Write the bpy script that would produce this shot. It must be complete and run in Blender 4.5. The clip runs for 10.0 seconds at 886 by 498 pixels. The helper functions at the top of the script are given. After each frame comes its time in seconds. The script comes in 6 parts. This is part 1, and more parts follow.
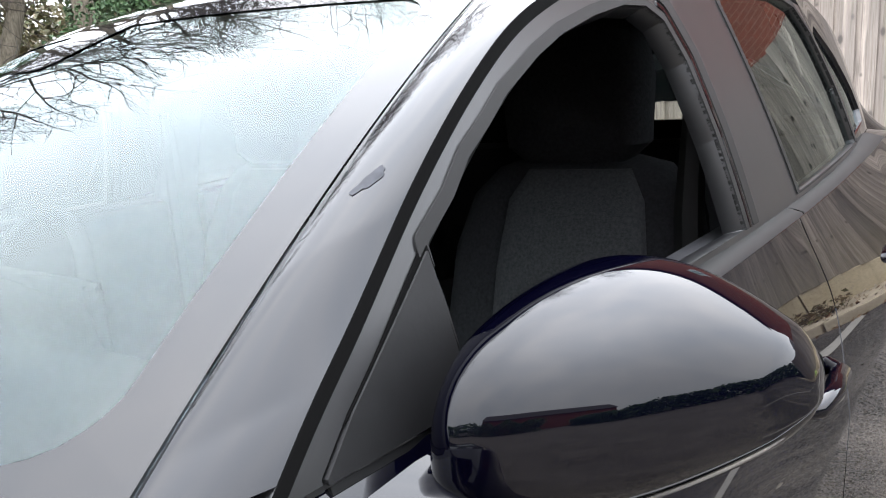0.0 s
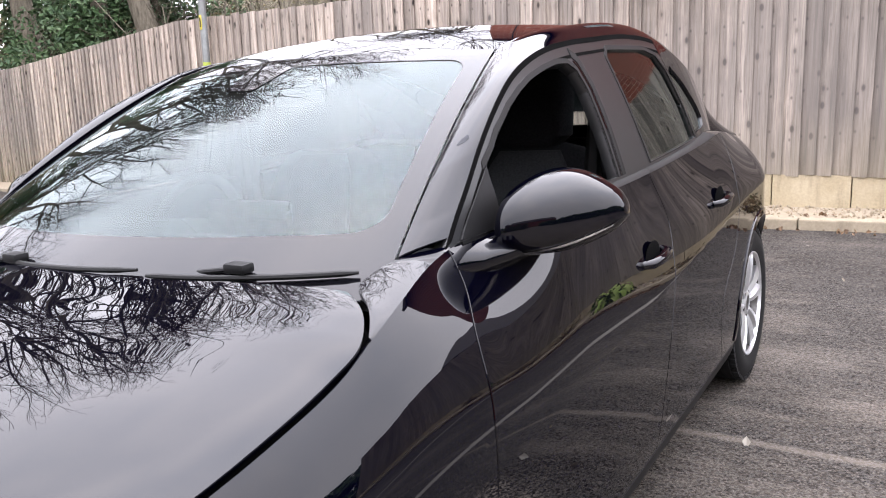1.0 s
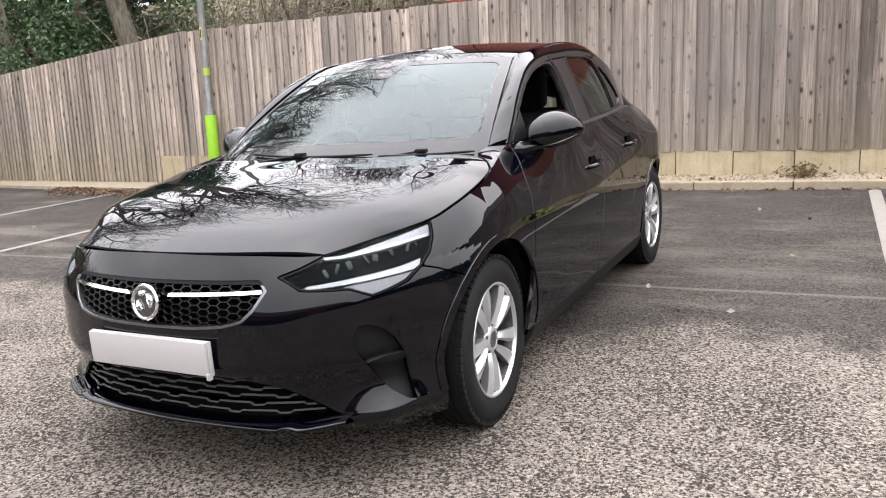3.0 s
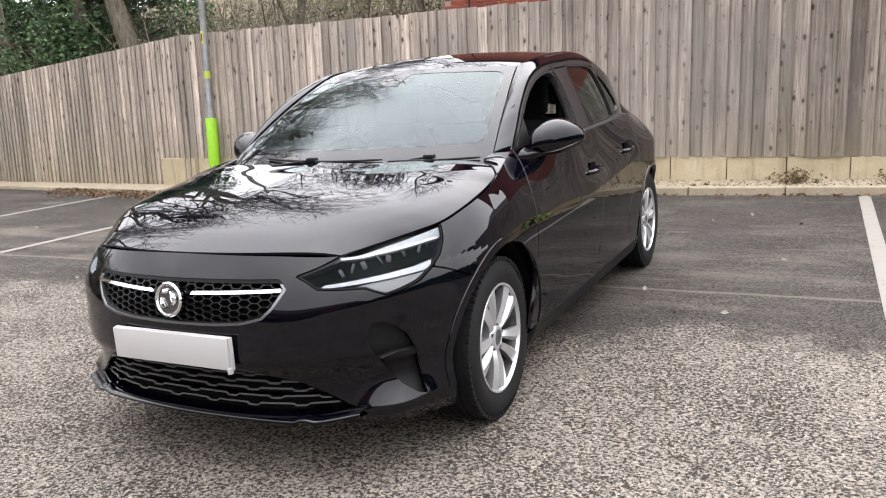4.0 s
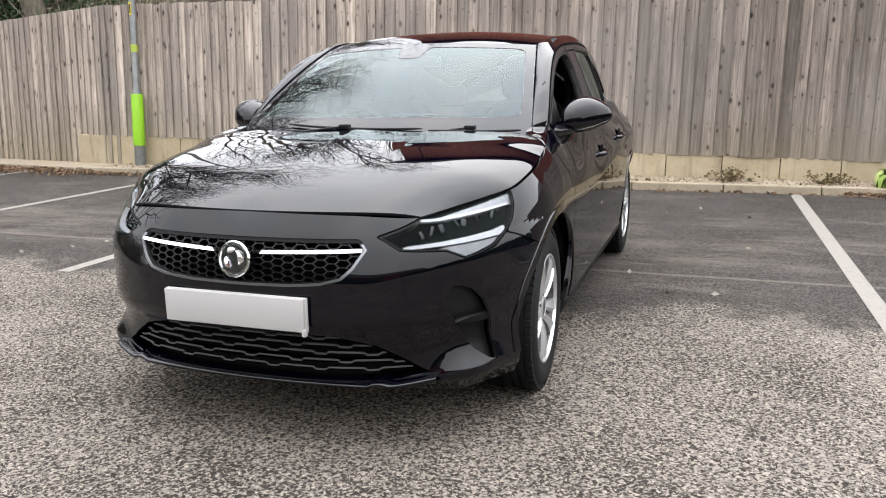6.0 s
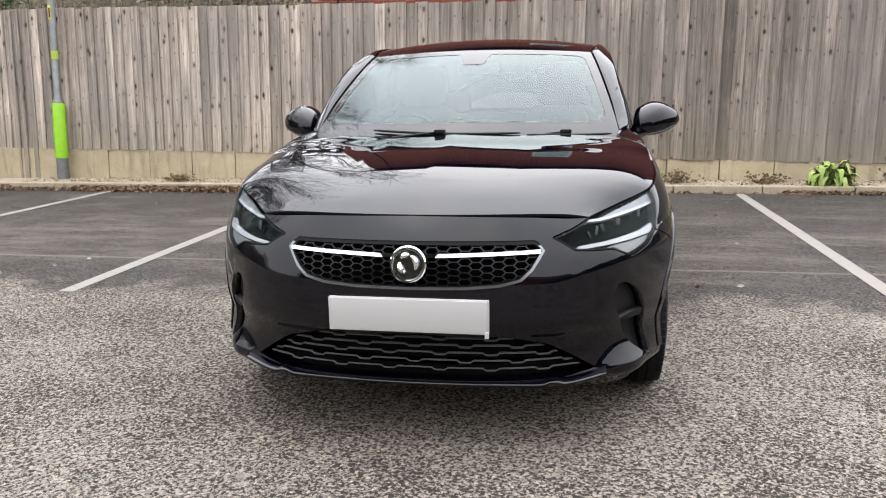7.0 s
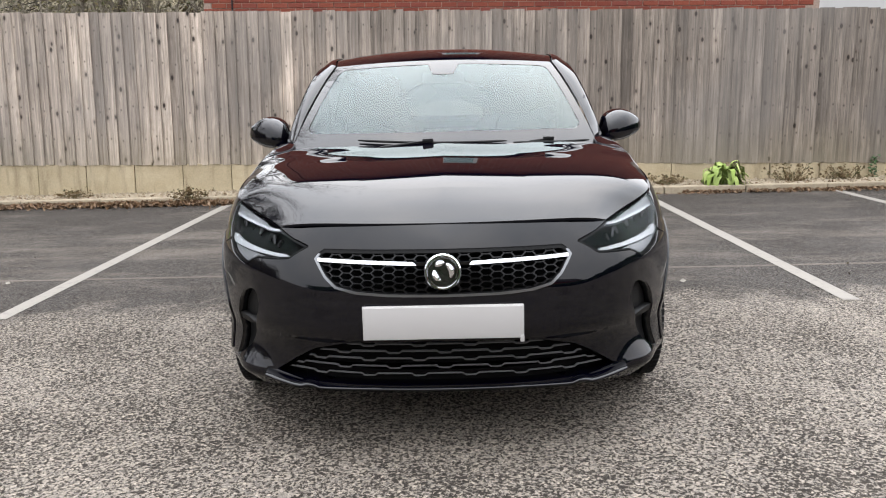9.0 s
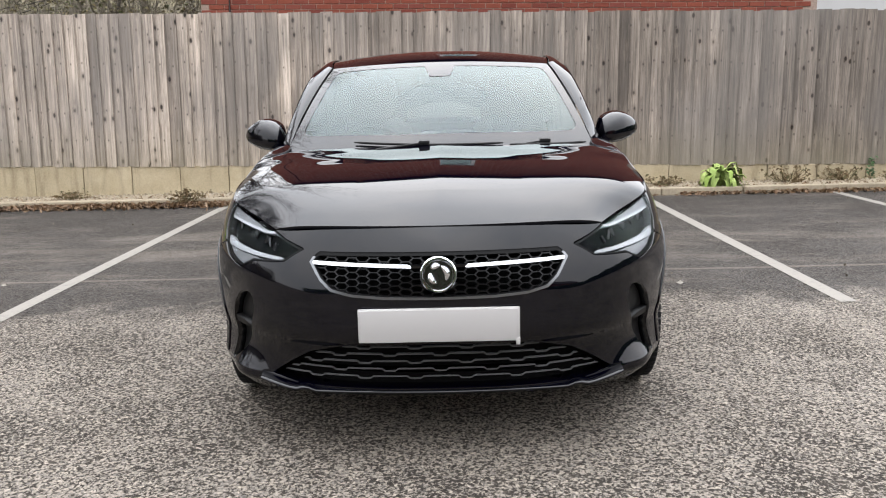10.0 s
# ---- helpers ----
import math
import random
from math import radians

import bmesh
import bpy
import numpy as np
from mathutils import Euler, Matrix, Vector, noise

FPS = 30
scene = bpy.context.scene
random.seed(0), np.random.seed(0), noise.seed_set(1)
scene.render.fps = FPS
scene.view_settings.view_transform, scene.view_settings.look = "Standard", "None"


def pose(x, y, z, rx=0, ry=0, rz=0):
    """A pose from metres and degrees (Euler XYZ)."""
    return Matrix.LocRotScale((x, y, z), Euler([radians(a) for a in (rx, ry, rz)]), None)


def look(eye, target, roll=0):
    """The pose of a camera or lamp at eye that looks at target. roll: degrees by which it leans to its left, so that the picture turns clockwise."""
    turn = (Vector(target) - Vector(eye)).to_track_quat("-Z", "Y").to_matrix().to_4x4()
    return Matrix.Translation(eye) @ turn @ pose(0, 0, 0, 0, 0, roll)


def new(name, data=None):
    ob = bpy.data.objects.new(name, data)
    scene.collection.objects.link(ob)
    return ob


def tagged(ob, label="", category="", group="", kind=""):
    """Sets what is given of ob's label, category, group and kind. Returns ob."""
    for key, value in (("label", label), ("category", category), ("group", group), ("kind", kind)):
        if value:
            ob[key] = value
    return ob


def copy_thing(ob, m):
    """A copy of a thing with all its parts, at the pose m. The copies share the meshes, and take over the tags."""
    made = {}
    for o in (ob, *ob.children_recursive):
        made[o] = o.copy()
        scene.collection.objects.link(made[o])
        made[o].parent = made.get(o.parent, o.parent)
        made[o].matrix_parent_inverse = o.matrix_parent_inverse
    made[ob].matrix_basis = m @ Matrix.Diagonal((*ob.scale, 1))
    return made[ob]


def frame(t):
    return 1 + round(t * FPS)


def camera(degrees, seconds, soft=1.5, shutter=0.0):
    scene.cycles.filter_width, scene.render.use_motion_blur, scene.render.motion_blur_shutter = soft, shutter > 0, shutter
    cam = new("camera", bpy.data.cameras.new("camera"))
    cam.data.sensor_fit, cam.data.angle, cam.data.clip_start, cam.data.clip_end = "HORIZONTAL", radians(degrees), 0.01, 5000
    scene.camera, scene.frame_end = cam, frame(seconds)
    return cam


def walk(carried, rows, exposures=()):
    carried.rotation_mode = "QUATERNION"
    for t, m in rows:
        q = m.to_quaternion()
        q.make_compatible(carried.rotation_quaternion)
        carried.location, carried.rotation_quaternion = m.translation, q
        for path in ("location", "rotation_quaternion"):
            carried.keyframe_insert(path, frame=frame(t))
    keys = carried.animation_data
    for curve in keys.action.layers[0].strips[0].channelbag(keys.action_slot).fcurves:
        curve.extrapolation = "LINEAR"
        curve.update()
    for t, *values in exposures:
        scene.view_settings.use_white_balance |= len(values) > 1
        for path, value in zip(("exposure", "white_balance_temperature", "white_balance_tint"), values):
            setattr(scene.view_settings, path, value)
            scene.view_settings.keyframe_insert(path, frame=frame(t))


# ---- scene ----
cam = camera(58.9, 10.0, soft=1.1)
# The bays fall a little to one side and away from the fence: car and camera share that slope.
LEVEL = pose(0, 0, 0, 2.3, -1.1, 0)
PATH = [
    (0, (1.078, 1.051, 1.223), (-0.133, 2.587, 0.803), -4.9),
    (0.5, (1.255, 0.68, 1.259), (0.125, 2.271, 0.821), -3.7),
    (1, (1.457, 0.17, 1.267), (0.397, 1.813, 0.852), -4.1),
    (1.5, (1.63, -0.287, 1.269), (0.622, 1.391, 0.859), -4.3),
    (2, (1.754, -0.859, 1.241), (0.794, 0.846, 0.83), -4.2),
    (2.5, (1.879, -1.285, 1.235), (0.947, 0.434, 0.818), -4.3),
    (2.7, (1.929, -1.461, 1.225), (1.007, 0.265, 0.81), -4.4),
    (3.8, (1.981, -1.783, 1.263), (1.077, -0.046, 0.856), -4.2),
    (4, (1.973, -1.785, 1.262), (1.073, -0.046, 0.857), -4.0),
    (4.5, (1.976, -1.77, 1.255), (1.091, -0.022, 0.849), -3.5),
    (5, (1.947, -1.765, 1.243), (1.108, 0.003, 0.832), -2.8),
    (5.2, (1.903, -1.802, 1.244), (1.09, -0.022, 0.827), -2.4),
    (6.3, (1.165, -2.107, 1.167), (0.588, -0.24, 0.739), -0.6),
    (6.5, (0.98, -2.158, 1.171), (0.454, -0.277, 0.741), -0.5),
    (7, (0.536, -2.307, 1.18), (0.187, -0.38, 0.773), -1.0),
    (7.5, (0.279, -2.369, 1.171), (0.052, -0.423, 0.768), -1.4),
    (8, (0.114, -2.379, 1.19), (-0.015, -0.424, 0.792), -1.5),
    (8.5, (0.056, -2.382, 1.195), (-0.009, -0.423, 0.798), -1.5),
    (9, (0.041, -2.393, 1.198), (0.01, -0.432, 0.803), -1.4),
    (9.5, (0.042, -2.388, 1.201), (0.019, -0.427, 0.807), -1.4),
    (10, (0.05, -2.386, 1.201), (0.023, -0.425, 0.809), -1.4),
]
walk(cam, [(t, LEVEL @ look(eye, target, roll)) for t, eye, target, roll in PATH],
     [(0.0, 0.74, 6500, 10), (0.5, 0.58, 6550, 14), (1.0, 0.42, 6600, 18), (1.5, 0.3, 6700, 18), (2.0, 0.18, 6850, 16), (2.7, 0.08, 6880, 15), (4.5, 0.0, 6800, 12), (6.5, -0.12, 6750, 11), (10.0, -0.18, 6720, 10)])

# ---- sky and sun: a bright overcast day ----
world = bpy.data.worlds.new("overcast_sky")
scene.world = world
world.use_nodes = True
wn, wl = world.node_tree.nodes, world.node_tree.links
back = wn["Background"]
sky = wn.new("ShaderNodeTexSky")
sky.sky_type = "NISHITA"
sky.sun_disc = False
sky.sun_elevation, sky.sun_rotation = radians(44), radians(12)
sky.air_density, sky.dust_density = 1.0, 4.0
dim = wn.new("ShaderNodeVectorMath")
dim.operation = "SCALE"
dim.inputs["Scale"].default_value = 0.08
wl.new(sky.outputs[0], dim.inputs[0])
tc = wn.new("ShaderNodeTexCoord")
cl = wn.new("ShaderNodeTexNoise")
cl.inputs["Scale"].default_value, cl.inputs["Detail"].default_value, cl.inputs["Roughness"].default_value = 2.2, 5, 0.55
wl.new(tc.outputs["Generated"], cl.inputs["Vector"])
ramp = wn.new("ShaderNodeValToRGB")
ramp.color_ramp.elements[0].position, ramp.color_ramp.elements[1].position = 0.3, 0.72
ramp.color_ramp.elements[0].color, ramp.color_ramp.elements[1].color = (0.71, 0.768, 0.865, 1), (0.97, 0.988, 1.04, 1)
wl.new(cl.outputs["Fac"], ramp.inputs["Fac"])
bright = wn.new("ShaderNodeVectorMath")
bright.operation = "SCALE"
up = wn.new("ShaderNodeSeparateXYZ")
wl.new(tc.outputs["Generated"], up.inputs[0])
zen = wn.new("ShaderNodeMapRange")  # an overcast sky is several times as bright overhead as at the horizon
zen.inputs["From Min"].default_value, zen.inputs["From Max"].default_value = 0.0, 1.0
zen.inputs["To Min"].default_value, zen.inputs["To Max"].default_value = 2.9, 4.3
wl.new(up.outputs["Z"], zen.inputs["Value"])
cube = wn.new("ShaderNodeMath")
cube.operation = "POWER"
cube.use_clamp = True
wl.new(up.outputs["Z"], cube.inputs[0])
cube.inputs[1].default_value = 3.0
peak = wn.new("ShaderNodeMath")
peak.operation = "MULTIPLY_ADD"
wl.new(cube.outputs[0], peak.inputs[0])
peak.inputs[1].default_value = 5.0
wl.new(zen.outputs["Result"], peak.inputs[2])
# thin cloud in front of the sun: the sky towards it is the brightest
toward = wn.new("ShaderNodeVectorMath")
toward.operation = "DOT_PRODUCT"
wl.new(tc.outputs["Generated"], toward.inputs[0])
toward.inputs[1].default_value = Vector((0.15, 0.7, 0.7)).normalized()
veil = wn.new("ShaderNodeMath")
veil.operation = "POWER"
veil.use_clamp = True
lit = wn.new("ShaderNodeMath")
lit.operation = "MAXIMUM"
lit.inputs[1].default_value = 0.0
wl.new(toward.outputs["Value"], lit.inputs[0])
wl.new(lit.outputs[0], veil.inputs[0])
veil.inputs[1].default_value = 1.5
glow = wn.new("ShaderNodeMath")
glow.operation = "MULTIPLY_ADD"
wl.new(veil.outputs[0], glow.inputs[0])
glow.inputs[1].default_value = 1.35
wl.new(peak.outputs[0], glow.inputs[2])
wl.new(glow.outputs[0], bright.inputs["Scale"])
wl.new(ramp.outputs["Color"], bright.inputs[0])
mix = wn.new("ShaderNodeMix")
mix.data_type = "RGBA"
mix.inputs["Factor"].default_value = 0.88
wl.new(dim.outputs[0], mix.inputs["A"])
wl.new(bright.outputs[0], mix.inputs["B"])
wl.new(mix.outputs["Result"], back.inputs["Color"])
back.inputs["Strength"].default_value = 1.0
sun = new("sun", bpy.data.lights.new("sun", "SUN"))
sun.data.energy, sun.data.angle, sun.data.color = 0.6, radians(150), (1.0, 0.96, 0.9)
sun.matrix_world = look((1.5, 7, 7), (0, 0, 0))


# ---- materials ----
class Mat:
    """A node material with a few short methods."""

    def __init__(self, name):
        self.mat = bpy.data.materials.new(name)
        self.mat.use_nodes = True
        self.n, self.l = self.mat.node_tree.nodes, self.mat.node_tree.links
        self.p = self.n["Principled BSDF"]
        self.pos = self.n.new("ShaderNodeNewGeometry").outputs["Position"]

    def set(self, **kw):
        names = dict(base="Base Color", rough="Roughness", metal="Metallic", coat="Coat Weight", coat_rough="Coat Roughness", ior="IOR",
                     spec="Specular IOR Level", trans="Transmission Weight", sss="Subsurface Weight", alpha="Alpha")
        for k, v in kw.items():
            socket = self.p.inputs[names[k]]
            if hasattr(v, "is_output"):
                self.l.new(v, socket)
            else:
                socket.default_value = (*v, 1) if isinstance(v, tuple) else v
        return self

    def put(self, socket, v):
        if hasattr(v, "is_output"):
            self.l.new(v, socket)
        else:
            socket.default_value = (*v, 1) if isinstance(v, tuple) and len(v) == 3 and socket.type == "RGBA" else v

    def local(self):
        return self.n.new("ShaderNodeTexCoord").outputs["Object"]

    def scaled(self, vec, s):
        m = self.n.new("ShaderNodeMapping")
        m.inputs["Scale"].default_value = s
        self.l.new(vec, m.inputs["Vector"])
        return m.outputs[0]

    def noise(self, vec, scale, detail=4.0, rough=0.6, distort=0.0):
        t = self.n.new("ShaderNodeTexNoise")
        t.inputs["Scale"].default_value, t.inputs["Detail"].default_value = scale, detail
        t.inputs["Roughness"].default_value, t.inputs["Distortion"].default_value = rough, distort
        self.l.new(vec, t.inputs["Vector"])
        return t.outputs["Fac"]

    def cells(self, vec, scale, feature="F1", out="Distance"):
        t = self.n.new("ShaderNodeTexVoronoi")
        t.feature = feature
        t.inputs["Scale"].default_value = scale
        self.l.new(vec, t.inputs["Vector"])
        return t.outputs[out]

    def ramp(self, fac, *stops):
        r = self.n.new("ShaderNodeValToRGB")
        e = r.color_ramp.elements
        while len(e) < len(stops):
            e.new(0.5)
        for el, (p, c) in zip(e, stops):
            el.position = p
            el.color = (*c, 1) if isinstance(c, tuple) else (c, c, c, 1)
        self.l.new(fac, r.inputs["Fac"])
        return r.outputs["Color"]

    def mix(self, fac, a, b, blend="MIX"):
        m = self.n.new("ShaderNodeMix")
        m.data_type, m.blend_type = "RGBA", blend
        self.put(m.inputs["Factor"], fac)
        self.put(m.inputs["A"], a)
        self.put(m.inputs["B"], b)
        return m.outputs["Result"]

    def math(self, op, a, b=0.0, clamp=False):
        m = self.n.new("ShaderNodeMath")
        m.operation, m.use_clamp = op, clamp
        self.put(m.inputs[0], a)
        self.put(m.inputs[1], b)
        return m.outputs[0]

    def axis(self, vec, i):
        s = self.n.new("ShaderNodeSeparateXYZ")
        self.l.new(vec, s.inputs[0])
        return s.outputs[i]

    def random(self):
        return self.n.new("ShaderNodeObjectInfo").outputs["Random"]

    def island(self):
        return self.n.new("ShaderNodeNewGeometry").outputs["Random Per Island"]

    def bump(self, height, strength=0.3, distance=0.01):
        b = self.n.new("ShaderNodeBump")
        b.inputs["Strength"].default_value, b.inputs["Distance"].default_value = strength, distance
        self.l.new(height, b.inputs["Height"])
        self.l.new(b.outputs[0], self.p.inputs["Normal"])
        return self


def asphalt():
    m = Mat("asphalt")
    v = m.pos
    grit = m.cells(v, 110, out="Color")
    speck = m.cells(v, 190, out="Color")
    fine = m.noise(v, 190, 3, 0.75)
    patch = m.noise(v, 0.55, 5, 0.6, 0.6)
    wide = m.noise(v, 1.7, 6, 0.7)
    worn = m.noise(v, 7.0, 5, 0.7)
    # the bays carry a smoother, darker tarmac than the lane; the joint runs about the ends of the bay lines
    edge = m.math("ADD", m.axis(v, 1), m.math("MULTIPLY", m.math("SUBTRACT", wide, 0.5), 1.9))
    bay = m.ramp(m.math("MULTIPLY", m.math("SUBTRACT", edge, 1.2), 0.5, True), (0.3, 0.0), (0.48, 1.0))
    stone = m.ramp(m.axis(grit, 0), (0.0, (0.05, 0.048, 0.045)), (0.35, (0.155, 0.147, 0.134)), (0.85, (0.235, 0.222, 0.2)), (1.0, (0.36, 0.34, 0.3)))
    lane_col = m.mix(0.3, stone, m.ramp(m.axis(speck, 1), (0.15, 0.03), (0.95, 0.25)))
    # pits between the chippings, shade painted in, ganged together where the surface is worn
    pits = m.math("ADD", m.noise(v, 80, 2.5, 0.6, 0.7), m.math("MULTIPLY", m.math("SUBTRACT", m.noise(v, 1.3, 6, 0.7), 0.5), 0.26))
    deep = m.ramp(pits, (0.46, 0.0), (0.55, 0.92))
    lane_col = m.mix(deep, lane_col, (0.016, 0.0155, 0.015))
    lane_col = m.mix(m.ramp(worn, (0.5, 0.0), (0.75, 0.2)), lane_col, (0.16, 0.15, 0.136))
    bay_col = m.mix(m.math("MULTIPLY", m.axis(grit, 0), m.ramp(fine, (0.35, 0.2), (0.65, 1.6))), (0.008, 0.008, 0.008), (0.055, 0.053, 0.051))
    bay_col = m.mix(m.ramp(m.axis(speck, 2), (0.8, 0.0), (0.95, 0.5)), bay_col, (0.14, 0.134, 0.126))
    dry = m.math("MULTIPLY", m.math("SUBTRACT", 1.0, m.math("ABSOLUTE", m.math("MULTIPLY", m.math("SUBTRACT", m.axis(v, 1), 3.7), 0.8)), True), 0.1)
    pale = m.math("ADD", m.noise(m.scaled(v, (0.45, 1.5, 1)), 1.5, 8, 0.75), dry)
    bay_col = m.mix(m.ramp(pale, (0.52, 0.0), (0.7, 0.75)), bay_col, m.mix(m.axis(speck, 0), (0.04, 0.038, 0.036), (0.17, 0.162, 0.15)))
    col = m.mix(bay, lane_col, bay_col)
    gap = m.math("ABSOLUTE", m.math("SUBTRACT", m.math("ADD", m.axis(v, 1), m.math("MULTIPLY", wide, 0.06)), 2.8))
    col = m.mix(m.ramp(gap, (0.012, 0.55), (0.03, 0.0)), col, (0.136, 0.1292, 0.119))
    col = m.mix(1.0, col, (1.05, 0.95, 0.86), "MULTIPLY")
    m.set(base=col, rough=m.ramp(patch, (0.3, 0.6), (0.7, 0.85)), spec=m.math("MULTIPLY", m.math("SUBTRACT", 1.0, deep), 0.3))
    return m.bump(m.mix(0.5, fine, m.cells(v, 85)), 1.0, 0.007).mat


def fence_wood():
    m = Mat("weathered_board")
    v = m.local()
    r = m.random()
    shift = m.n.new("ShaderNodeVectorMath")
    shift.operation = "ADD"
    m.l.new(v, shift.inputs[0])
    comb = m.n.new("ShaderNodeCombineXYZ")
    m.l.new(m.math("MULTIPLY", r, 37.0), comb.inputs[0])
    m.l.new(m.math("MULTIPLY", r, 91.0), comb.inputs[2])
    m.l.new(comb.outputs[0], shift.inputs[1])
    w = shift.outputs[0]
    grain = m.noise(m.scaled(w, (60, 60, 1.6)), 1.6, 6, 0.65, 0.8)
    broad = m.noise(m.scaled(w, (7, 7, 0.8)), 1.0, 4, 0.6)
    kv = m.scaled(w, (10, 4, 5.5))
    knots = m.math("ADD", m.cells(kv, 1.0), m.ramp(m.axis(m.cells(kv, 1.0, out="Color"), 0), (0.45, 0.5), (0.47, 0.0)))
    tone = m.ramp(r, (0.0, (0.125, 0.114, 0.104)), (0.2, (0.29, 0.262, 0.232)), (0.4, (0.165, 0.151, 0.137)), (0.6, (0.305, 0.278, 0.247)), (0.8, (0.2, 0.183, 0.165)), (1.0, (0.26, 0.236, 0.21)))
    col = m.mix(m.ramp(grain, (0.36, 0.8), (0.53, 0.0)), tone, (0.085, 0.073, 0.062))
    col = m.mix(m.ramp(broad, (0.4, 0.0), (0.72, 0.6)), col, (0.1156, 0.1054, 0.0952))
    col = m.mix(m.ramp(m.noise(m.scaled(w, (11, 11, 2.2)), 1.3, 5, 0.7), (0.55, 0.0), (0.75, 0.6)), col, (0.3196, 0.2788, 0.2346))
    blot = m.noise(m.scaled(m.pos, (1.0, 1.0, 0.8)), 0.9, 4, 0.6)
    col = m.mix(m.ramp(blot, (0.35, 0.45), (0.6, 0.0)), col, (0.115, 0.105, 0.095))
    col = m.mix(m.ramp(m.noise(m.scaled(m.pos, (6, 6, 1.0)), 1.0, 5, 0.65), (0.55, 0.0), (0.72, 0.5)), col, (0.34, 0.31, 0.27))
    # board tone multiplied up toward the west end, down toward the east
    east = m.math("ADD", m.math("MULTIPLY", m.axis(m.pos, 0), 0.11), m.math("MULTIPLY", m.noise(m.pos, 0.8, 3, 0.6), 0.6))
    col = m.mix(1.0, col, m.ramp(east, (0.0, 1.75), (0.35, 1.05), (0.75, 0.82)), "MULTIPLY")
    col = m.mix(m.ramp(knots, (0.16, 0.5), (0.36, 0.0)), col, (0.12, 0.1, 0.085))
    col = m.mix(m.ramp(knots, (0.11, 0.97), (0.2, 0.0)), col, (0.02, 0.016, 0.013))
    streak = m.noise(m.scaled(w, (28, 28, 0.9)), 1.0, 5, 0.7, 0.5)
    col = m.mix(1.0, col, m.ramp(streak, (0.33, 0.6), (0.5, 1.0), (0.67, 1.45)), "MULTIPLY")
    # nails along the rails, each with a dark stain
    lx, lz = m.axis(v, 0), m.axis(v, 2)
    across = m.math("SUBTRACT", lx, m.math("ADD", 0.03, m.math("MULTIPLY", r, 0.07)))
    near = None
    for k, zr in enumerate((0.32, 0.66, 1.19, 1.58)):
        up = m.math("SUBTRACT", lz, m.math("ADD", zr - 0.04, m.math("MULTIPLY", m.math("FRACT", m.math("MULTIPLY", r, 7.3 + 5.1 * k)), 0.08)))
        d = m.math("SQRT", m.math("ADD", m.math("MULTIPLY", across, across), m.math("MULTIPLY", m.math("MULTIPLY", up, up), 0.5)))
        near = d if near is None else m.math("MINIMUM", near, d)
    col = m.mix(m.ramp(near, (0.004, 0.75), (0.013, 0.0)), col, (0.04, 0.035, 0.031))
    col = m.mix(1.0, col, m.ramp(m.math("FRACT", m.math("MULTIPLY", r, 13.7)), (0.0, 0.7), (0.5, 1.0), (1.0, 1.2)), "MULTIPLY")
    cool = m.noise(m.scaled(m.pos, (0.7, 0.7, 0.5)), 1.0, 3, 0.5)
    col = m.mix(m.ramp(cool, (0.45, 0.0), (0.6, 0.45)), col, (0.17, 0.172, 0.175))
    algae = m.noise(m.scaled(m.pos, (2.5, 2.5, 1.0)), 1.0, 4, 0.6)
    foot = m.math("MULTIPLY", m.math("SUBTRACT", 1.15, m.axis(m.pos, 2)), m.math("MULTIPLY", algae, 1.1), True)
    col = m.mix(foot, col, (0.2, 0.185, 0.1))
    grey = m.n.new("ShaderNodeHueSaturation")
    grey.inputs["Saturation"].default_value = 0.72
    m.l.new(col, grey.inputs["Color"])
    col = m.mix(1.0, grey.outputs["Color"], (1.08, 0.97, 0.88), "MULTIPLY")
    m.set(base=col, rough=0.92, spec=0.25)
    return m.bump(grain, 0.35, 0.004).mat


def concrete(name, low, high, stain):
    m = Mat(name)
    v = m.pos
    a, b = m.noise(v, 5, 5, 0.6, 0.4), m.noise(v, 60, 3, 0.6)
    streak = m.noise(m.scaled(v, (9, 9, 1.2)), 1.0, 4, 0.6)
    col = m.mix(m.ramp(a, (0.35, 0.0), (0.65, 1.0)), low, high)
    col = m.mix(m.math("MULTIPLY", m.random(), 0.35), col, tuple(c * 0.75 for c in low))
    col = m.mix(m.ramp(streak, (0.52, 0.0), (0.72, 0.6)), col, stain)
    col = m.mix(0.25, col, m.ramp(b, (0.3, 0.12), (0.7, 0.5)), "OVERLAY")
    m.set(base=col, rough=0.9, spec=0.3)
    return m.bump(b, 0.3, 0.005).mat


def line_paint():
    m = Mat("line_paint")
    v = m.pos
    wear = m.noise(v, 22, 6, 0.7)
    m.set(base=m.mix(m.ramp(wear, (0.33, 0.6), (0.47, 0.0)), (0.185, 0.17, 0.148), (0.1, 0.095, 0.088)), rough=0.75)
    return m.bump(m.noise(v, 150, 2), 0.3, 0.003).mat


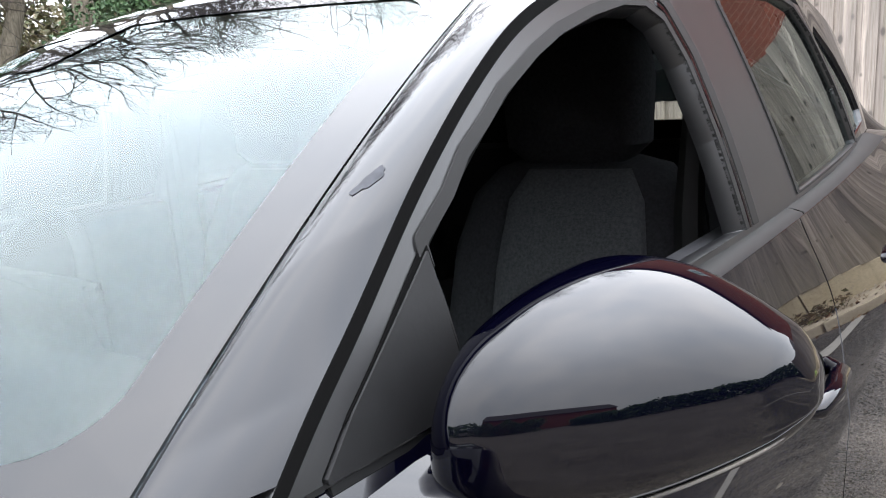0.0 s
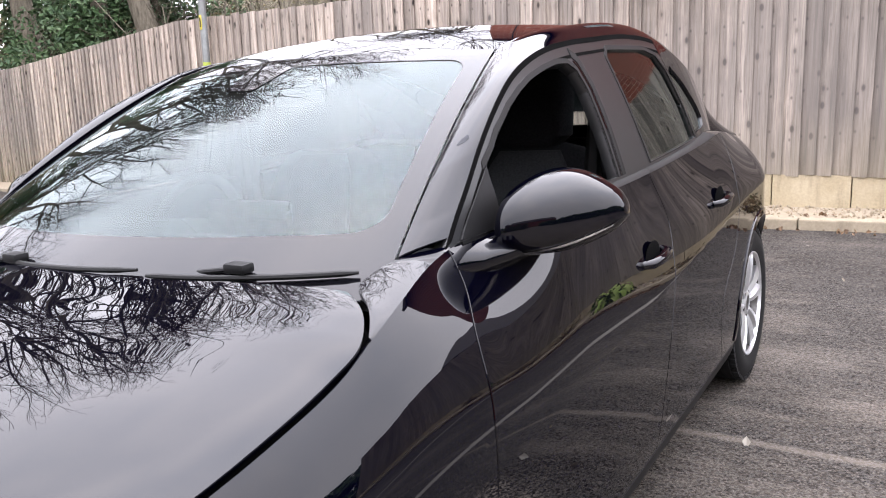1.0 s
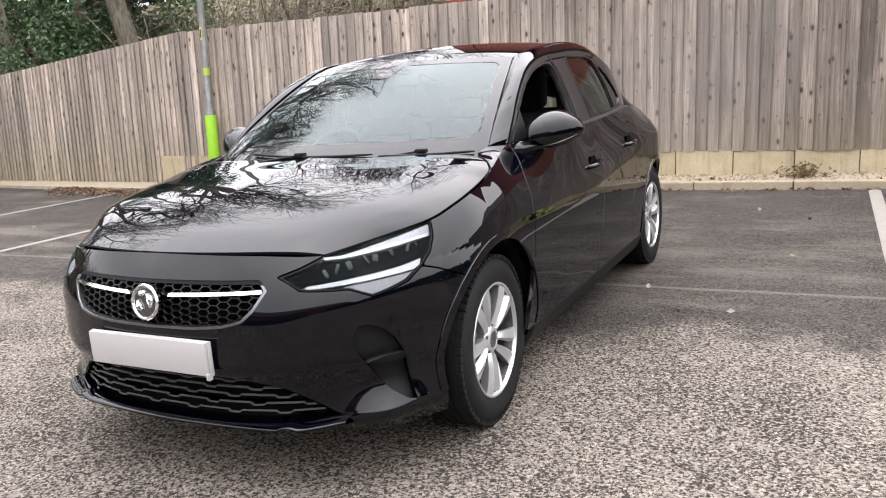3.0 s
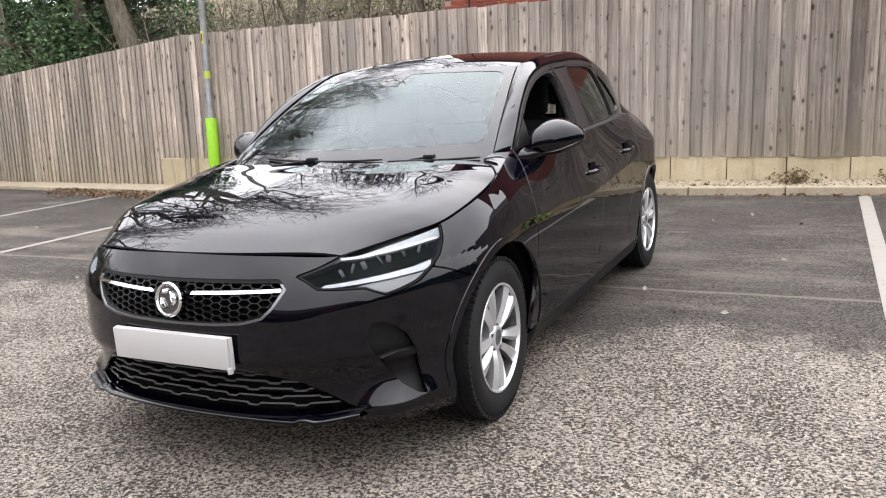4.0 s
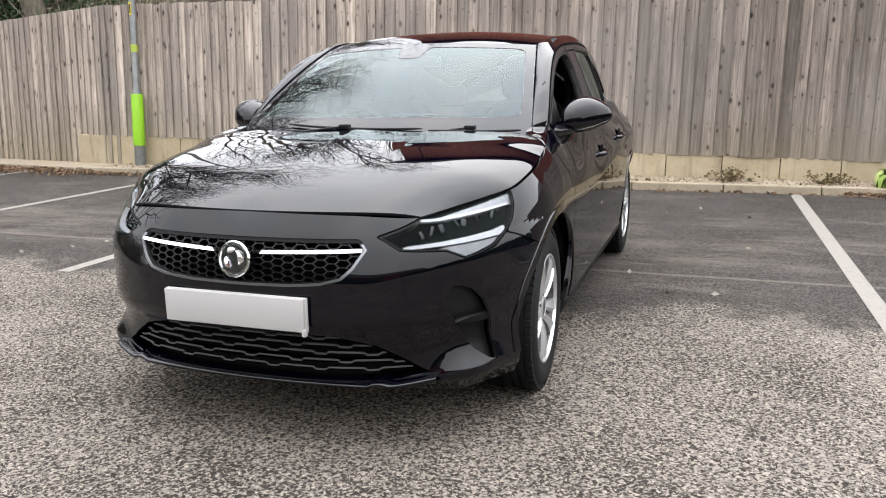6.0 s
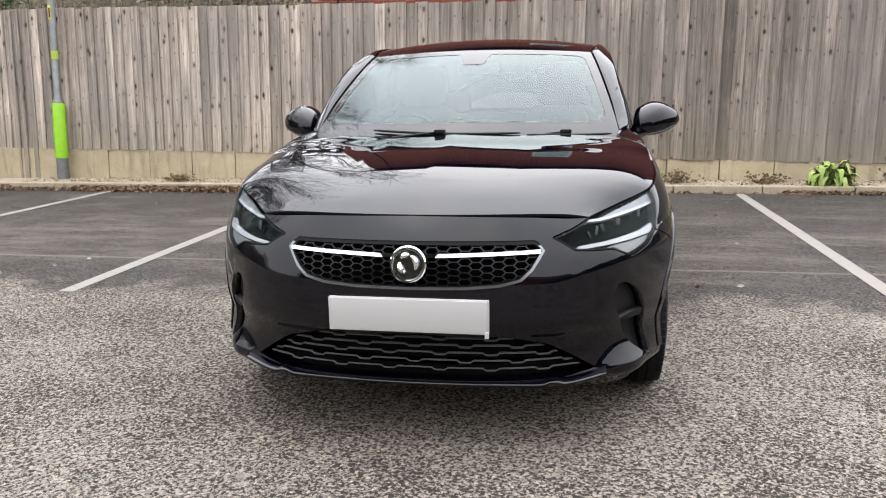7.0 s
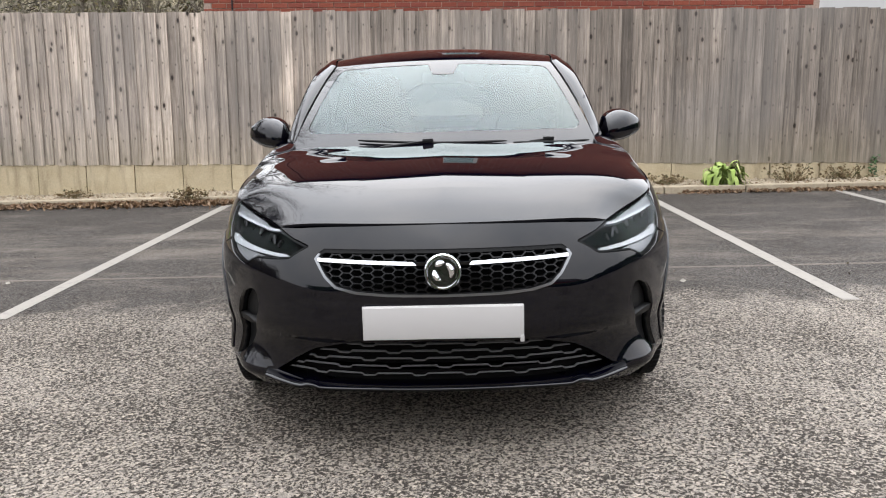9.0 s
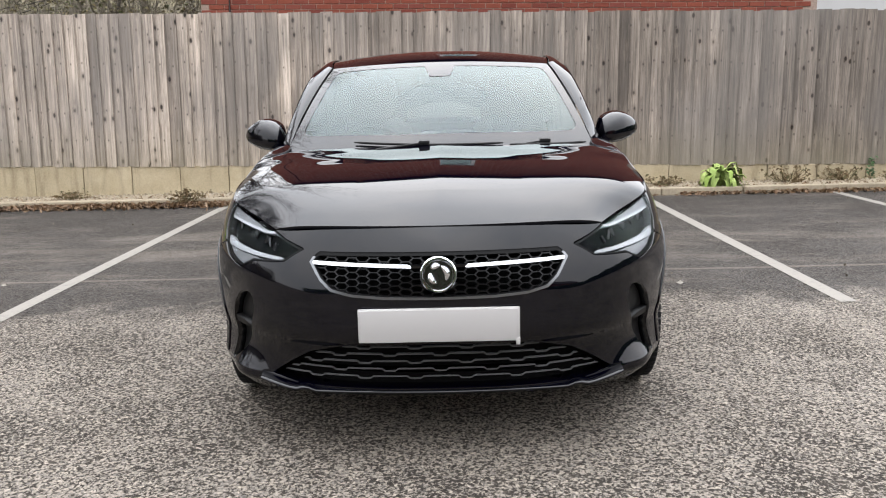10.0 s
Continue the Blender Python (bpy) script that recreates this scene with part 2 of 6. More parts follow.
def brick(name, joined):
    m = Mat(name)
    v = m.pos
    if joined:
        t = m.n.new("ShaderNodeTexBrick")
        t.inputs["Scale"].default_value = 1.0
        t.inputs["Brick Width"].default_value, t.inputs["Row Height"].default_value = 0.225, 0.075
        t.inputs["Mortar Size"].default_value = 0.005
        t.inputs["Color1"].default_value, t.inputs["Color2"].default_value = (0.1632, 0.0408, 0.02448, 1), (0.1197, 0.02992, 0.01904, 1)
        t.inputs["Mortar"].default_value = (0.2285, 0.1632, 0.1306, 1)
        sw = m.n.new("ShaderNodeCombineXYZ")
        m.l.new(m.axis(v, 0), sw.inputs[0])
        m.l.new(m.axis(v, 2), sw.inputs[1])
        m.l.new(sw.outputs[0], t.inputs["Vector"])
        col = t.outputs["Color"]
    else:
        col = m.ramp(m.random(), (0.0, (0.1197, 0.0272, 0.01904)), (0.5, (0.1795, 0.04624, 0.0272)), (1.0, (0.1469, 0.03808, 0.0272)))
    col = m.mix(0.35, col, m.ramp(m.noise(v, 45, 4), (0.3, 0.25), (0.7, 0.7)), "OVERLAY")
    m.set(base=col, rough=0.9, spec=0.25)
    return m.bump(m.noise(v, 120, 3), 0.25, 0.004).mat


def plain(name, base, rough, metal=0.0, grain=0.0, scale=40, relief=0.0, **kw):
    m = Mat(name)
    v = m.pos
    if grain:
        n = m.noise(v, scale, 4, 0.6)
        m.set(base=m.mix(m.ramp(n, (0.3, 0.0), (0.7, 1.0)), tuple(c * (1 - grain) for c in base), tuple(min(1, c * (1 + grain)) for c in base)))
    else:
        m.set(base=base)
    m.set(rough=rough, metal=metal, **kw)
    if relief:
        m.bump(m.noise(v, scale * 2, 3), relief, 0.003)
    return m.mat


def car_paint():
    m = Mat("black_car_paint")
    v = m.pos
    dust = m.noise(v, 9, 5, 0.65)
    m.set(base=m.mix(m.ramp(dust, (0.45, 0.0), (0.8, 0.5)), (0.0003, 0.0003, 0.0018), (0.0006, 0.0006, 0.002)), rough=0.4, spec=0.0, coat=1.0,
          coat_rough=m.ramp(dust, (0.4, 0.0), (0.8, 0.015)))
    m.p.inputs["Coat IOR"].default_value = 1.43
    return m.mat


def clear_glass(name, tint, ior=2.0):
    """Thin glass: clear straight through, mirror-like at a slant."""
    m = Mat(name)
    n, l = m.n, m.l
    tr, gl, mx, fr = n.new("ShaderNodeBsdfTransparent"), n.new("ShaderNodeBsdfGlossy"), n.new("ShaderNodeMixShader"), n.new("ShaderNodeFresnel")
    tr.inputs["Color"].default_value = (*tint, 1)
    gl.inputs["Roughness"].default_value = 0.012
    gl.inputs["Color"].default_value = (0.87, 0.98, 0.98, 1)
    fr.inputs["IOR"].default_value = ior
    l.new(fr.outputs[0], mx.inputs["Fac"])
    l.new(tr.outputs[0], mx.inputs[1])
    l.new(gl.outputs[0], mx.inputs[2])
    l.new(mx.outputs[0], n["Material Output"].inputs["Surface"])
    return m.mat


def bark(name, a, b):
    m = Mat(name)
    v = m.pos
    g = m.noise(m.scaled(v, (14, 14, 3)), 1.5, 5, 0.65)
    m.set(base=m.mix(m.ramp(g, (0.35, 0.0), (0.65, 1.0)), a, b), rough=0.95, spec=0.2)
    return m.bump(g, 0.5, 0.02).mat


def leaves(name, *cols, rough=0.55, spec=0.35):
    m = Mat(name)
    i = m.island()
    m.set(base=m.ramp(i, *[(k / max(1, len(cols) - 1), c) for k, c in enumerate(cols)]), rough=rough, spec=spec)
    return m.mat


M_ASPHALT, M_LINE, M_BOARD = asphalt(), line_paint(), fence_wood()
M_BLOCK = concrete("sandstone_concrete", (0.36, 0.295, 0.19), (0.43, 0.36, 0.245), (0.16, 0.128, 0.083))
M_KERB = concrete("kerb_concrete", (0.28, 0.232, 0.165), (0.345, 0.29, 0.21), (0.18, 0.15, 0.108))
M_BRICK, M_WALL = brick("red_brick", False), brick("red_brickwork", True)
M_MORTAR = plain("mortar", (0.2419, 0.1786, 0.144), 0.95, grain=0.2)
M_SLATE = plain("roof_tile", (0.03456, 0.0288, 0.02765), 0.85, grain=0.3, scale=6)
M_WHITE = plain("white_upvc", (0.4493, 0.4493, 0.4435), 0.35)
M_PAINT = car_paint()
M_GLASS = clear_glass("window_glass", (0.72, 0.8, 0.78))
M_SCREEN = clear_glass("windscreen_glass", (0.62, 0.68, 0.67), 1.48)
M_DARKGLASS = clear_glass("tinted_glass", (0.42, 0.46, 0.45))
M_LENS = clear_glass("lamp_lens", (0.93, 0.94, 0.95), 1.13)
M_FRIT = plain("black_glass_border", (0.004, 0.004, 0.005), 0.03, ior=1.42)
M_DUST = plain("dried_dirt", (0.02, 0.021, 0.026), 0.3, spec=0.12, grain=0.5, scale=90)
M_WEDGE = plain("lamp_prism", (0.16, 0.163, 0.17), 0.2)
M_GLOSS = plain("gloss_black_plastic", (0.001, 0.001, 0.0012), 0.08, spec=0.4)
M_SOOT = plain("matt_black_moulding", (0.0025, 0.0025, 0.0027), 0.45, spec=0.15)
M_SMOKE = plain("smoked_chrome", (0.16, 0.16, 0.17), 0.15, metal=1.0)
M_FACET = plain("dark_reflector", (0.045, 0.045, 0.048), 0.25, metal=1.0)
M_STRIP_UP = plain("silvered_strip", (0.15, 0.154, 0.16), 0.3, metal=0.5, grain=0.2, scale=70)
M_SATINBLACK = plain("satin_black_trim", (0.006, 0.006, 0.0065), 0.32, grain=0.3, scale=25)
M_SLAT = plain("slat_plastic", (0.045, 0.045, 0.047), 0.22)
M_COMB = plain("grille_plastic", (0.003, 0.003, 0.0034), 0.3, spec=0.3)
M_PLASTIC = plain("black_plastic", (0.004, 0.004, 0.0043), 0.5, spec=0.2, grain=0.2, relief=0.08)
M_RUBBER = plain("rubber", (0.006, 0.006, 0.0063), 0.7, spec=0.2, grain=0.25, scale=30)
M_SEAL = plain("rubber_seal", (0.004, 0.004, 0.004), 0.5, spec=0.2)
M_ALLOY = plain("alloy", (0.55, 0.56, 0.57), 0.3, metal=0.75, grain=0.06, scale=15)
M_CHROME = plain("chrome", (0.82, 0.83, 0.84), 0.08, metal=1.0)
M_SATIN = plain("satin_metal", (0.2, 0.205, 0.215), 0.3, metal=1.0)
M_STEEL = plain("brake_disc", (0.12, 0.115, 0.11), 0.45, metal=0.9, grain=0.3)
# near-black that puts shade behind gaps, grilles and lamps; seals use it too
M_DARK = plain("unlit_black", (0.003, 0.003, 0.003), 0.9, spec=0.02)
M_PLATE = plain("plate_white", (0.35, 0.338, 0.33), 0.4)
M_STRIP = plain("lamp_strip", (0.3, 0.308, 0.32), 0.3, coat=0.3)
M_SILVER = plain("lamp_reflector", (0.7, 0.71, 0.73), 0.15, metal=0.9)
M_FABRIC = plain("dark_fabric", (0.016, 0.016, 0.0175), 0.95, spec=0.08, grain=0.35, scale=160, relief=0.3)
M_FABRIC_G = plain("grey_fabric", (0.036, 0.037, 0.039), 0.95, spec=0.08, grain=0.3, scale=200, relief=0.3)
M_TRIM = plain("cabin_plastic", (0.022, 0.022, 0.024), 0.7, spec=0.15, grain=0.15, scale=120, relief=0.1)
M_LINING = plain("roof_lining", (0.28, 0.272, 0.256), 0.95, grain=0.1, scale=120)
M_MIRROR = plain("mirror_silver", (0.85, 0.87, 0.88), 0.02, metal=1.0)
M_GALV = plain("galvanised_steel", (0.14, 0.145, 0.14), 0.5, metal=0.4, grain=0.2, scale=12)
M_HIVIS = plain("lime_sleeve", (0.1958, 0.4147, 0.00864), 0.5, grain=0.08, scale=10)
M_BAND = plain("yellow_green_band", (0.288, 0.352, 0.04), 0.5)
M_YELLOW = plain("yellow_label", (0.432, 0.3571, 0.0288), 0.5)
M_BARK = bark("bark", (0.06, 0.0512, 0.0384), (0.152, 0.132, 0.1))
M_TWIG = bark("twig", (0.03, 0.026, 0.021), (0.065, 0.055, 0.043))
M_SOIL = plain("woodland_floor", (0.096, 0.08, 0.048), 0.95, grain=0.6, scale=2.5, relief=0.5)
M_IVY = leaves("ivy_leaf", (0.022, 0.05, 0.02), (0.05, 0.1, 0.036), (0.09, 0.14, 0.062), (0.036, 0.072, 0.032))
M_BRAMBLE = leaves("bramble", (0.1, 0.1, 0.042), (0.15, 0.117, 0.06), (0.07, 0.082, 0.034), (0.18, 0.14, 0.08))
M_WEED = leaves("weed_leaf", (0.18, 0.25, 0.06), (0.27, 0.325, 0.11), (0.15, 0.22, 0.055), rough=0.8, spec=0.12)
M_LITTER = leaves("fallen_leaf", (0.09216, 0.04896, 0.02304), (0.1555, 0.09216, 0.04896), (0.06336, 0.03456, 0.01728), (0.2074, 0.1382, 0.08064))
M_SCRAP = leaves("pale_scrap", (0.16, 0.14, 0.108), (0.12, 0.096, 0.068), (0.224, 0.208, 0.176))
M_GRAVEL = leaves("gravel_stone", (0.224, 0.172, 0.112), (0.288, 0.232, 0.16), (0.168, 0.132, 0.088), (0.32, 0.272, 0.208))
M_DRY = leaves("dry_weed", (0.09216, 0.0576, 0.02592), (0.1267, 0.0864, 0.04032), (0.05184, 0.05184, 0.01728))

def spline(*knots):
    """A smooth curve through (position, value or values)."""
    xs = np.array([k[0] for k in knots], float)
    ys = np.array([k[1:] for k in knots], float)
    if len(xs) == 2:
        slopes = np.repeat((ys[1:] - ys[:1]) / (xs[1] - xs[0]), 2, axis=0)
    else:
        steps = np.diff(ys, axis=0) / np.diff(xs)[:, None]
        h = np.diff(xs)[:, None]
        mid = (steps[:-1] * h[1:] + steps[1:] * h[:-1]) / (h[:-1] + h[1:])
        slopes = np.vstack([1.5 * steps[:1] - 0.5 * mid[:1], mid, 1.5 * steps[-1:] - 0.5 * mid[-1:]])

    def at(x):
        x = np.asarray(x, float)
        q = np.clip(x, xs[0], xs[-1])
        i = np.clip(np.searchsorted(xs, q, side="right") - 1, 0, len(xs) - 2)
        h = (xs[i + 1] - xs[i])
        t = ((q - xs[i]) / h)[..., None]
        h = h[..., None]
        v = ((2 * t**3 - 3 * t**2 + 1) * ys[i] + (t**3 - 2 * t**2 + t) * h * slopes[i]
             + (3 * t**2 - 2 * t**3) * ys[i + 1] + (t**3 - t**2) * h * slopes[i + 1])
        return v[..., 0] if ys.shape[1] == 1 else v
    return at


# ---- the car's surfaces, in metres: x to its left side, y back from its nose, z up from the ground ----
AXLE_F, AXLE_R, HALF = 0.84, 3.378, 0.877
Z_LOW = 0.17
edge_front = spline((0, 0, 0.113, 0.775), (0.28, 0.36, 0.153, 0.767), (0.44, 0.555, 0.24, 0.755), (0.6, 0.655, 0.385, 0.776),
                    (0.7, 0.735, 0.485, 0.8), (0.77, 0.777, 0.555, 0.814), (0.85, 0.798, 0.66, 0.838), (1.0, 0.803, 0.84, 0.872))
edge_side = spline((0.84, 0.803, 0.872), (0.92, 0.8, 0.891), (1.0, 0.791, 0.918), (1.1, 0.775, 0.946), (1.2, 0.754, 0.968), (1.3, 0.738, 0.98), (1.6, 0.785, 0.986),
                   (2.2, 0.806, 0.992), (2.8, 0.8, 1.012), (3.1, 0.785, 1.022), (3.378, 0.755, 0.99))
edge_rear = spline((0, 0.755, 3.378, 0.99), (0.4, 0.67, 3.72, 0.955), (0.7, 0.42, 3.9, 0.94), (1.0, 0.0, 3.95, 0.93))
inset_front = spline((0.15, 0.2), (0.2, 0.09), (0.235, 0.02), (0.27, 0.03), (0.38, 0.022), (0.42, -0.004), (0.5, -0.008), (0.545, -0.004),
                     (0.62, 0.0), (0.7, 0.0))
inset_side = spline((0.15, 0.075), (0.22, 0.038), (0.3, 0.018), (0.42, 0.006), (0.55, 0.0), (0.7, 0.0))
shoulder = spline((0.0, 0.62), (0.22, 0.565), (0.3, 0.565), (0.4, 0.585), (0.55, 0.605), (0.7, 0.615), (0.85, 0.61), (1.0, 0.61), (1.3, 0.66), (1.6, 0.72), (2.0, 0.8), (3.0, 0.66))
roll = spline((0.0, 1.7), (0.4, 1.6), (0.75, 2.2), (1.0, 2.5), (1.2, 2.3), (1.35, 1.6), (2.0, 1.5), (3.0, 2.0))


def outline(s):
    """Widest outline of the body: s 0 to 1 the nose, 1 to 2 the side, 2 to 3 the tail. Place, outward normal, and how far it faces along the car."""
    s = np.asarray(s, float)
    a = np.clip(s, 0, 1) * np.pi / 2
    b = np.clip(3 - s, 0, 1) * np.pi / 2
    n, m = 2.3, 2.7
    front, rear = s < 1, s > 2
    ang, e = np.where(rear, b, a), np.where(rear, m, n)
    x = HALF * np.maximum(np.sin(ang), 1e-9) ** (2 / e)
    fall = np.sqrt(np.maximum(1 - (x / HALF) ** 2.9, 0))
    y = np.where(front, AXLE_F - 0.8 * fall, np.where(rear, AXLE_R + 0.66 * np.cos(b), AXLE_F + (AXLE_R - AXLE_F) * (s - 1)))
    r = np.where(rear, 0.66, 0.8)
    u = np.where(rear, np.cos(ang), fall) / r * np.where(rear, 1.0, -1.0)
    v = (x / HALF) ** (e - 1) * e / (2 * HALF)
    v, u = np.where(front | rear, v, 1.0), np.where(front | rear, u, 0.0)
    k = np.hypot(u, v)
    return x, y, v / k, u / k, np.where(front | rear, np.cos(ang), 0.0) ** 2


def top_edge(s):
    s = np.asarray(s, float)
    y = AXLE_F + (AXLE_R - AXLE_F) * (np.clip(s, 1, 2) - 1)
    side = edge_side(y)
    mid = np.stack([side[..., 0], y, side[..., 1]], -1)
    return np.where((s < 1)[..., None], edge_front(s), np.where((s > 2)[..., None], edge_rear(s - 2), mid))


def body(s, z):
    """A point of the body's skin below the bonnet and the windows."""
    s, z = np.broadcast_arrays(np.asarray(s, float), np.asarray(z, float))
    x, y, nx, ny, along = outline(s)
    e = top_edge(s)
    inset = along * inset_front(z) + (1 - along) * inset_side(z)
    inset = inset - 0.04 * np.exp(-((s - 0.56) / 0.09) ** 2) * np.clip((0.345 - z) / 0.08, 0, 1) ** 1.5
    inset = inset - 0.019 * np.exp(-((s - 0.82) / 0.15) ** 2) * np.clip((0.7 - z) / 0.14, 0, 1) ** 0.7
    inset = inset - 0.022 * np.exp(-((s - 0.74) / 0.16) ** 2) * np.clip((0.37 - z) / 0.1, 0, 1)
    zs = shoulder(s)
    t = np.clip((z - zs) / (e[..., 2] - zs), 0, 1) ** roll(s)
    px, py = x - nx * inset, y - ny * inset
    return np.stack([px + (e[..., 0] - px) * t, py + (e[..., 1] - py) * t, z], -1)


bonnet_mid = spline((0, 0.113, 0.775), (0.1, 0.2, 0.817), (0.25, 0.33, 0.861), (0.5, 0.55, 0.911), (0.75, 0.77, 0.945), (0.9, 0.9, 0.961), (1, 0.985, 0.975))
bonnet_edge = spline((0, 0.555, 0.24, 0.755), (0.15, 0.65, 0.38, 0.776), (0.25, 0.72, 0.465, 0.795), (0.36, 0.775, 0.55, 0.813), (0.47, 0.797, 0.66, 0.838),
                     (0.58, 0.803, 0.77, 0.86), (0.7, 0.8, 0.9, 0.887), (0.85, 0.786, 1.0, 0.921), (0.94, 0.735, 1.06, 0.945), (1, 0.672, 1.1, 0.957))


def bonnet(a, b):
    a, b = np.broadcast_arrays(np.asarray(a, float), np.asarray(b, float))
    m, e = bonnet_mid(b), bonnet_edge(b)
    x = a * e[..., 0]
    y = m[..., 0] + (e[..., 1] - m[..., 0]) * a**2
    z = m[..., 1] - (m[..., 1] - e[..., 2]) * (0.25 * np.abs(a) ** 2.4 + 0.75 * np.abs(a) ** 9)
    z = z + 0.010 * (1 - np.clip(np.abs(x) / 0.3, 0, 1)) * np.clip(b * 4, 0, 1)
    return np.stack([x, y, z], -1)


def screen(a, b):
    """The windscreen: a -1 to 1 across, b 0 at the cowl to 1 at the roof."""
    a, b = np.broadcast_arrays(np.asarray(a, float), np.asarray(b, float))
    low = np.stack([0.684 * a, 0.955 + 0.265 * a**2, 0.955 + 0.025 * a**2], -1)
    top = np.stack([0.56 * a, 1.735 + 0.115 * a**2, 1.352 - 0.018 * a**2], -1)
    p = low + (top - low) * b[..., None]
    p[..., 2] += 0.022 * 4 * b * (1 - b)
    return p


belt = spline((1.3, 0.735, 0.978), (1.55, 0.757, 0.984), (2.2, 0.782, 0.992), (2.8, 0.768, 1.012), (3.1, 0.74, 1.026), (3.3, 0.708, 1.005), (3.8, 0.56, 0.965))
cantrail = spline((1.3, 0.985), (1.35, 1.03), (1.4, 1.07), (1.5, 1.15), (1.6, 1.217), (1.7, 1.27), (1.8, 1.305), (1.9, 1.328), (2.05, 1.346), (2.2, 1.355), (2.5, 1.366), (2.75, 1.35), (2.95, 1.305),
                  (3.15, 1.235), (3.35, 1.14), (3.55, 1.06), (3.8, 0.985))


def house(y, z):
    """The skin of the side windows and their pillars."""
    y, z = np.broadcast_arrays(np.asarray(y, float), np.asarray(z, float))
    b = belt(y)
    h = z - b[..., 1]
    return np.stack([b[..., 0] - 0.28 * h - 0.22 * h * np.abs(h), y, z], -1)


roof_mid = spline((0, 1.735, 1.352), (0.06, 1.85, 1.385), (0.2, 2.1, 1.422), (0.4, 2.5, 1.437), (0.6, 2.9, 1.425), (0.8, 3.3, 1.385), (1.0, 3.75, 1.31))
roof_edge = spline((0, 0.56, 1.85, 1.334), (0.06, 0.572, 1.95, 1.357), (0.2, 0.588, 2.18, 1.383), (0.4, 0.592, 2.52, 1.394), (0.6, 0.575, 2.86, 1.365), (0.8, 0.535, 3.2, 1.27),
                   (1.0, 0.48, 3.6, 1.14))


def roof(a, b):
    a, b = np.broadcast_arrays(np.asarray(a, float), np.asarray(b, float))
    m, e = roof_mid(b), roof_edge(b)
    y = m[..., 0] + (e[..., 1] - m[..., 0]) * a**2
    z = m[..., 1] - (m[..., 1] - e[..., 2]) * np.abs(a) ** 2.2
    return np.stack([a * e[..., 0], y, z], -1)


corner_in = spline((1.0, 0.786, 0.921), (1.06, 0.742, 0.945), (1.105, 0.69, 0.958), (1.16, 0.68, 0.97), (1.22, 0.688, 0.98), (1.315, 0.733, 0.984))


def wing_corner(y, v):
    """The flat of the wing between the bonnet's rear corner and the windscreen."""
    y, v = np.broadcast_arrays(np.asarray(y, float), np.asarray(v, float))
    e, i = edge_side(y), corner_in(y)
    return np.stack([e[..., 0] + (i[..., 0] - e[..., 0]) * v, y, e[..., 1] + (i[..., 1] - e[..., 1]) * v + 0.006 * v * (1 - v)], -1)

# ---- helpers for building ----
def mesh_of(name, verts, faces, mat, smooth=False):
    me = bpy.data.meshes.new(name)
    me.from_pydata([tuple(map(float, v)) for v in verts], [], [tuple(map(int, f)) for f in faces])
    for one in (mat if isinstance(mat, (list, tuple)) else [mat]):
        me.materials.append(one)
    if smooth:
        me.polygons.foreach_set("use_smooth", [True] * len(me.polygons))
    me.update()
    return me


def thing(name, label, category, m=None, group="", kind="", data=None):
    ob = new(name, data)
    if m is not None:
        ob.matrix_basis = m
    return tagged(ob, label, category, group, kind)


def piece(name, data, parent, m=None, label="", kind=""):
    ob = new(name, data)
    ob.parent = parent
    if m is not None:
        ob.matrix_basis = m
    return tagged(ob, label, kind=kind)


def part(name, bm, mat, parent, label="", smooth=True, m=None, kind=""):
    """Links a bmesh as one mesh object under a thing or a part."""
    me = bpy.data.meshes.new(name)
    bmesh.ops.recalc_face_normals(bm, faces=bm.faces)
    bm.to_mesh(me)
    bm.free()
    for one in (mat if isinstance(mat, (list, tuple)) else [mat]):
        me.materials.append(one)
    if smooth:
        me.polygons.foreach_set("use_smooth", [True] * len(me.polygons))
        me.set_sharp_from_angle(angle=radians(38))
    return piece(name, me, parent, m, label, kind)


def box(bm, x0, x1, y0, y1, z0, z1, bevel=0.0, m=None, seg=2):
    made = bmesh.ops.create_cube(bm, size=1.0, matrix=Matrix.Translation(((x0 + x1) / 2, (y0 + y1) / 2, (z0 + z1) / 2)) @ Matrix.Diagonal((x1 - x0, y1 - y0, z1 - z0, 1)))
    if m is not None:
        bmesh.ops.transform(bm, matrix=m, verts=made["verts"])
    if bevel:
        edges = list({e for v in made["verts"] for e in v.link_edges})
        bmesh.ops.bevel(bm, geom=edges, offset=bevel, segments=seg, affect="EDGES", profile=0.6)
    return bm


def tube(bm, points, radii, sides=8, cap=True):
    """A round bar along points."""
    rings = []
    pts = [Vector(p) for p in points]
    radii = radii if hasattr(radii, "__len__") else [radii] * len(pts)
    for i, p in enumerate(pts):
        d = (pts[min(i + 1, len(pts) - 1)] - pts[max(i - 1, 0)]).normalized()
        q = d.to_track_quat("Z", "Y").to_matrix()
        rings.append([bm.verts.new(p + q @ Vector((radii[i] * math.cos(2 * math.pi * k / sides), radii[i] * math.sin(2 * math.pi * k / sides), 0))) for k in range(sides)])
    for a, b in zip(rings, rings[1:]):
        for k in range(sides):
            bm.faces.new((a[k], a[(k + 1) % sides], b[(k + 1) % sides], b[k]))
    if cap:
        bm.faces.new(rings[0][::-1])
        bm.faces.new(rings[-1])
    return bm


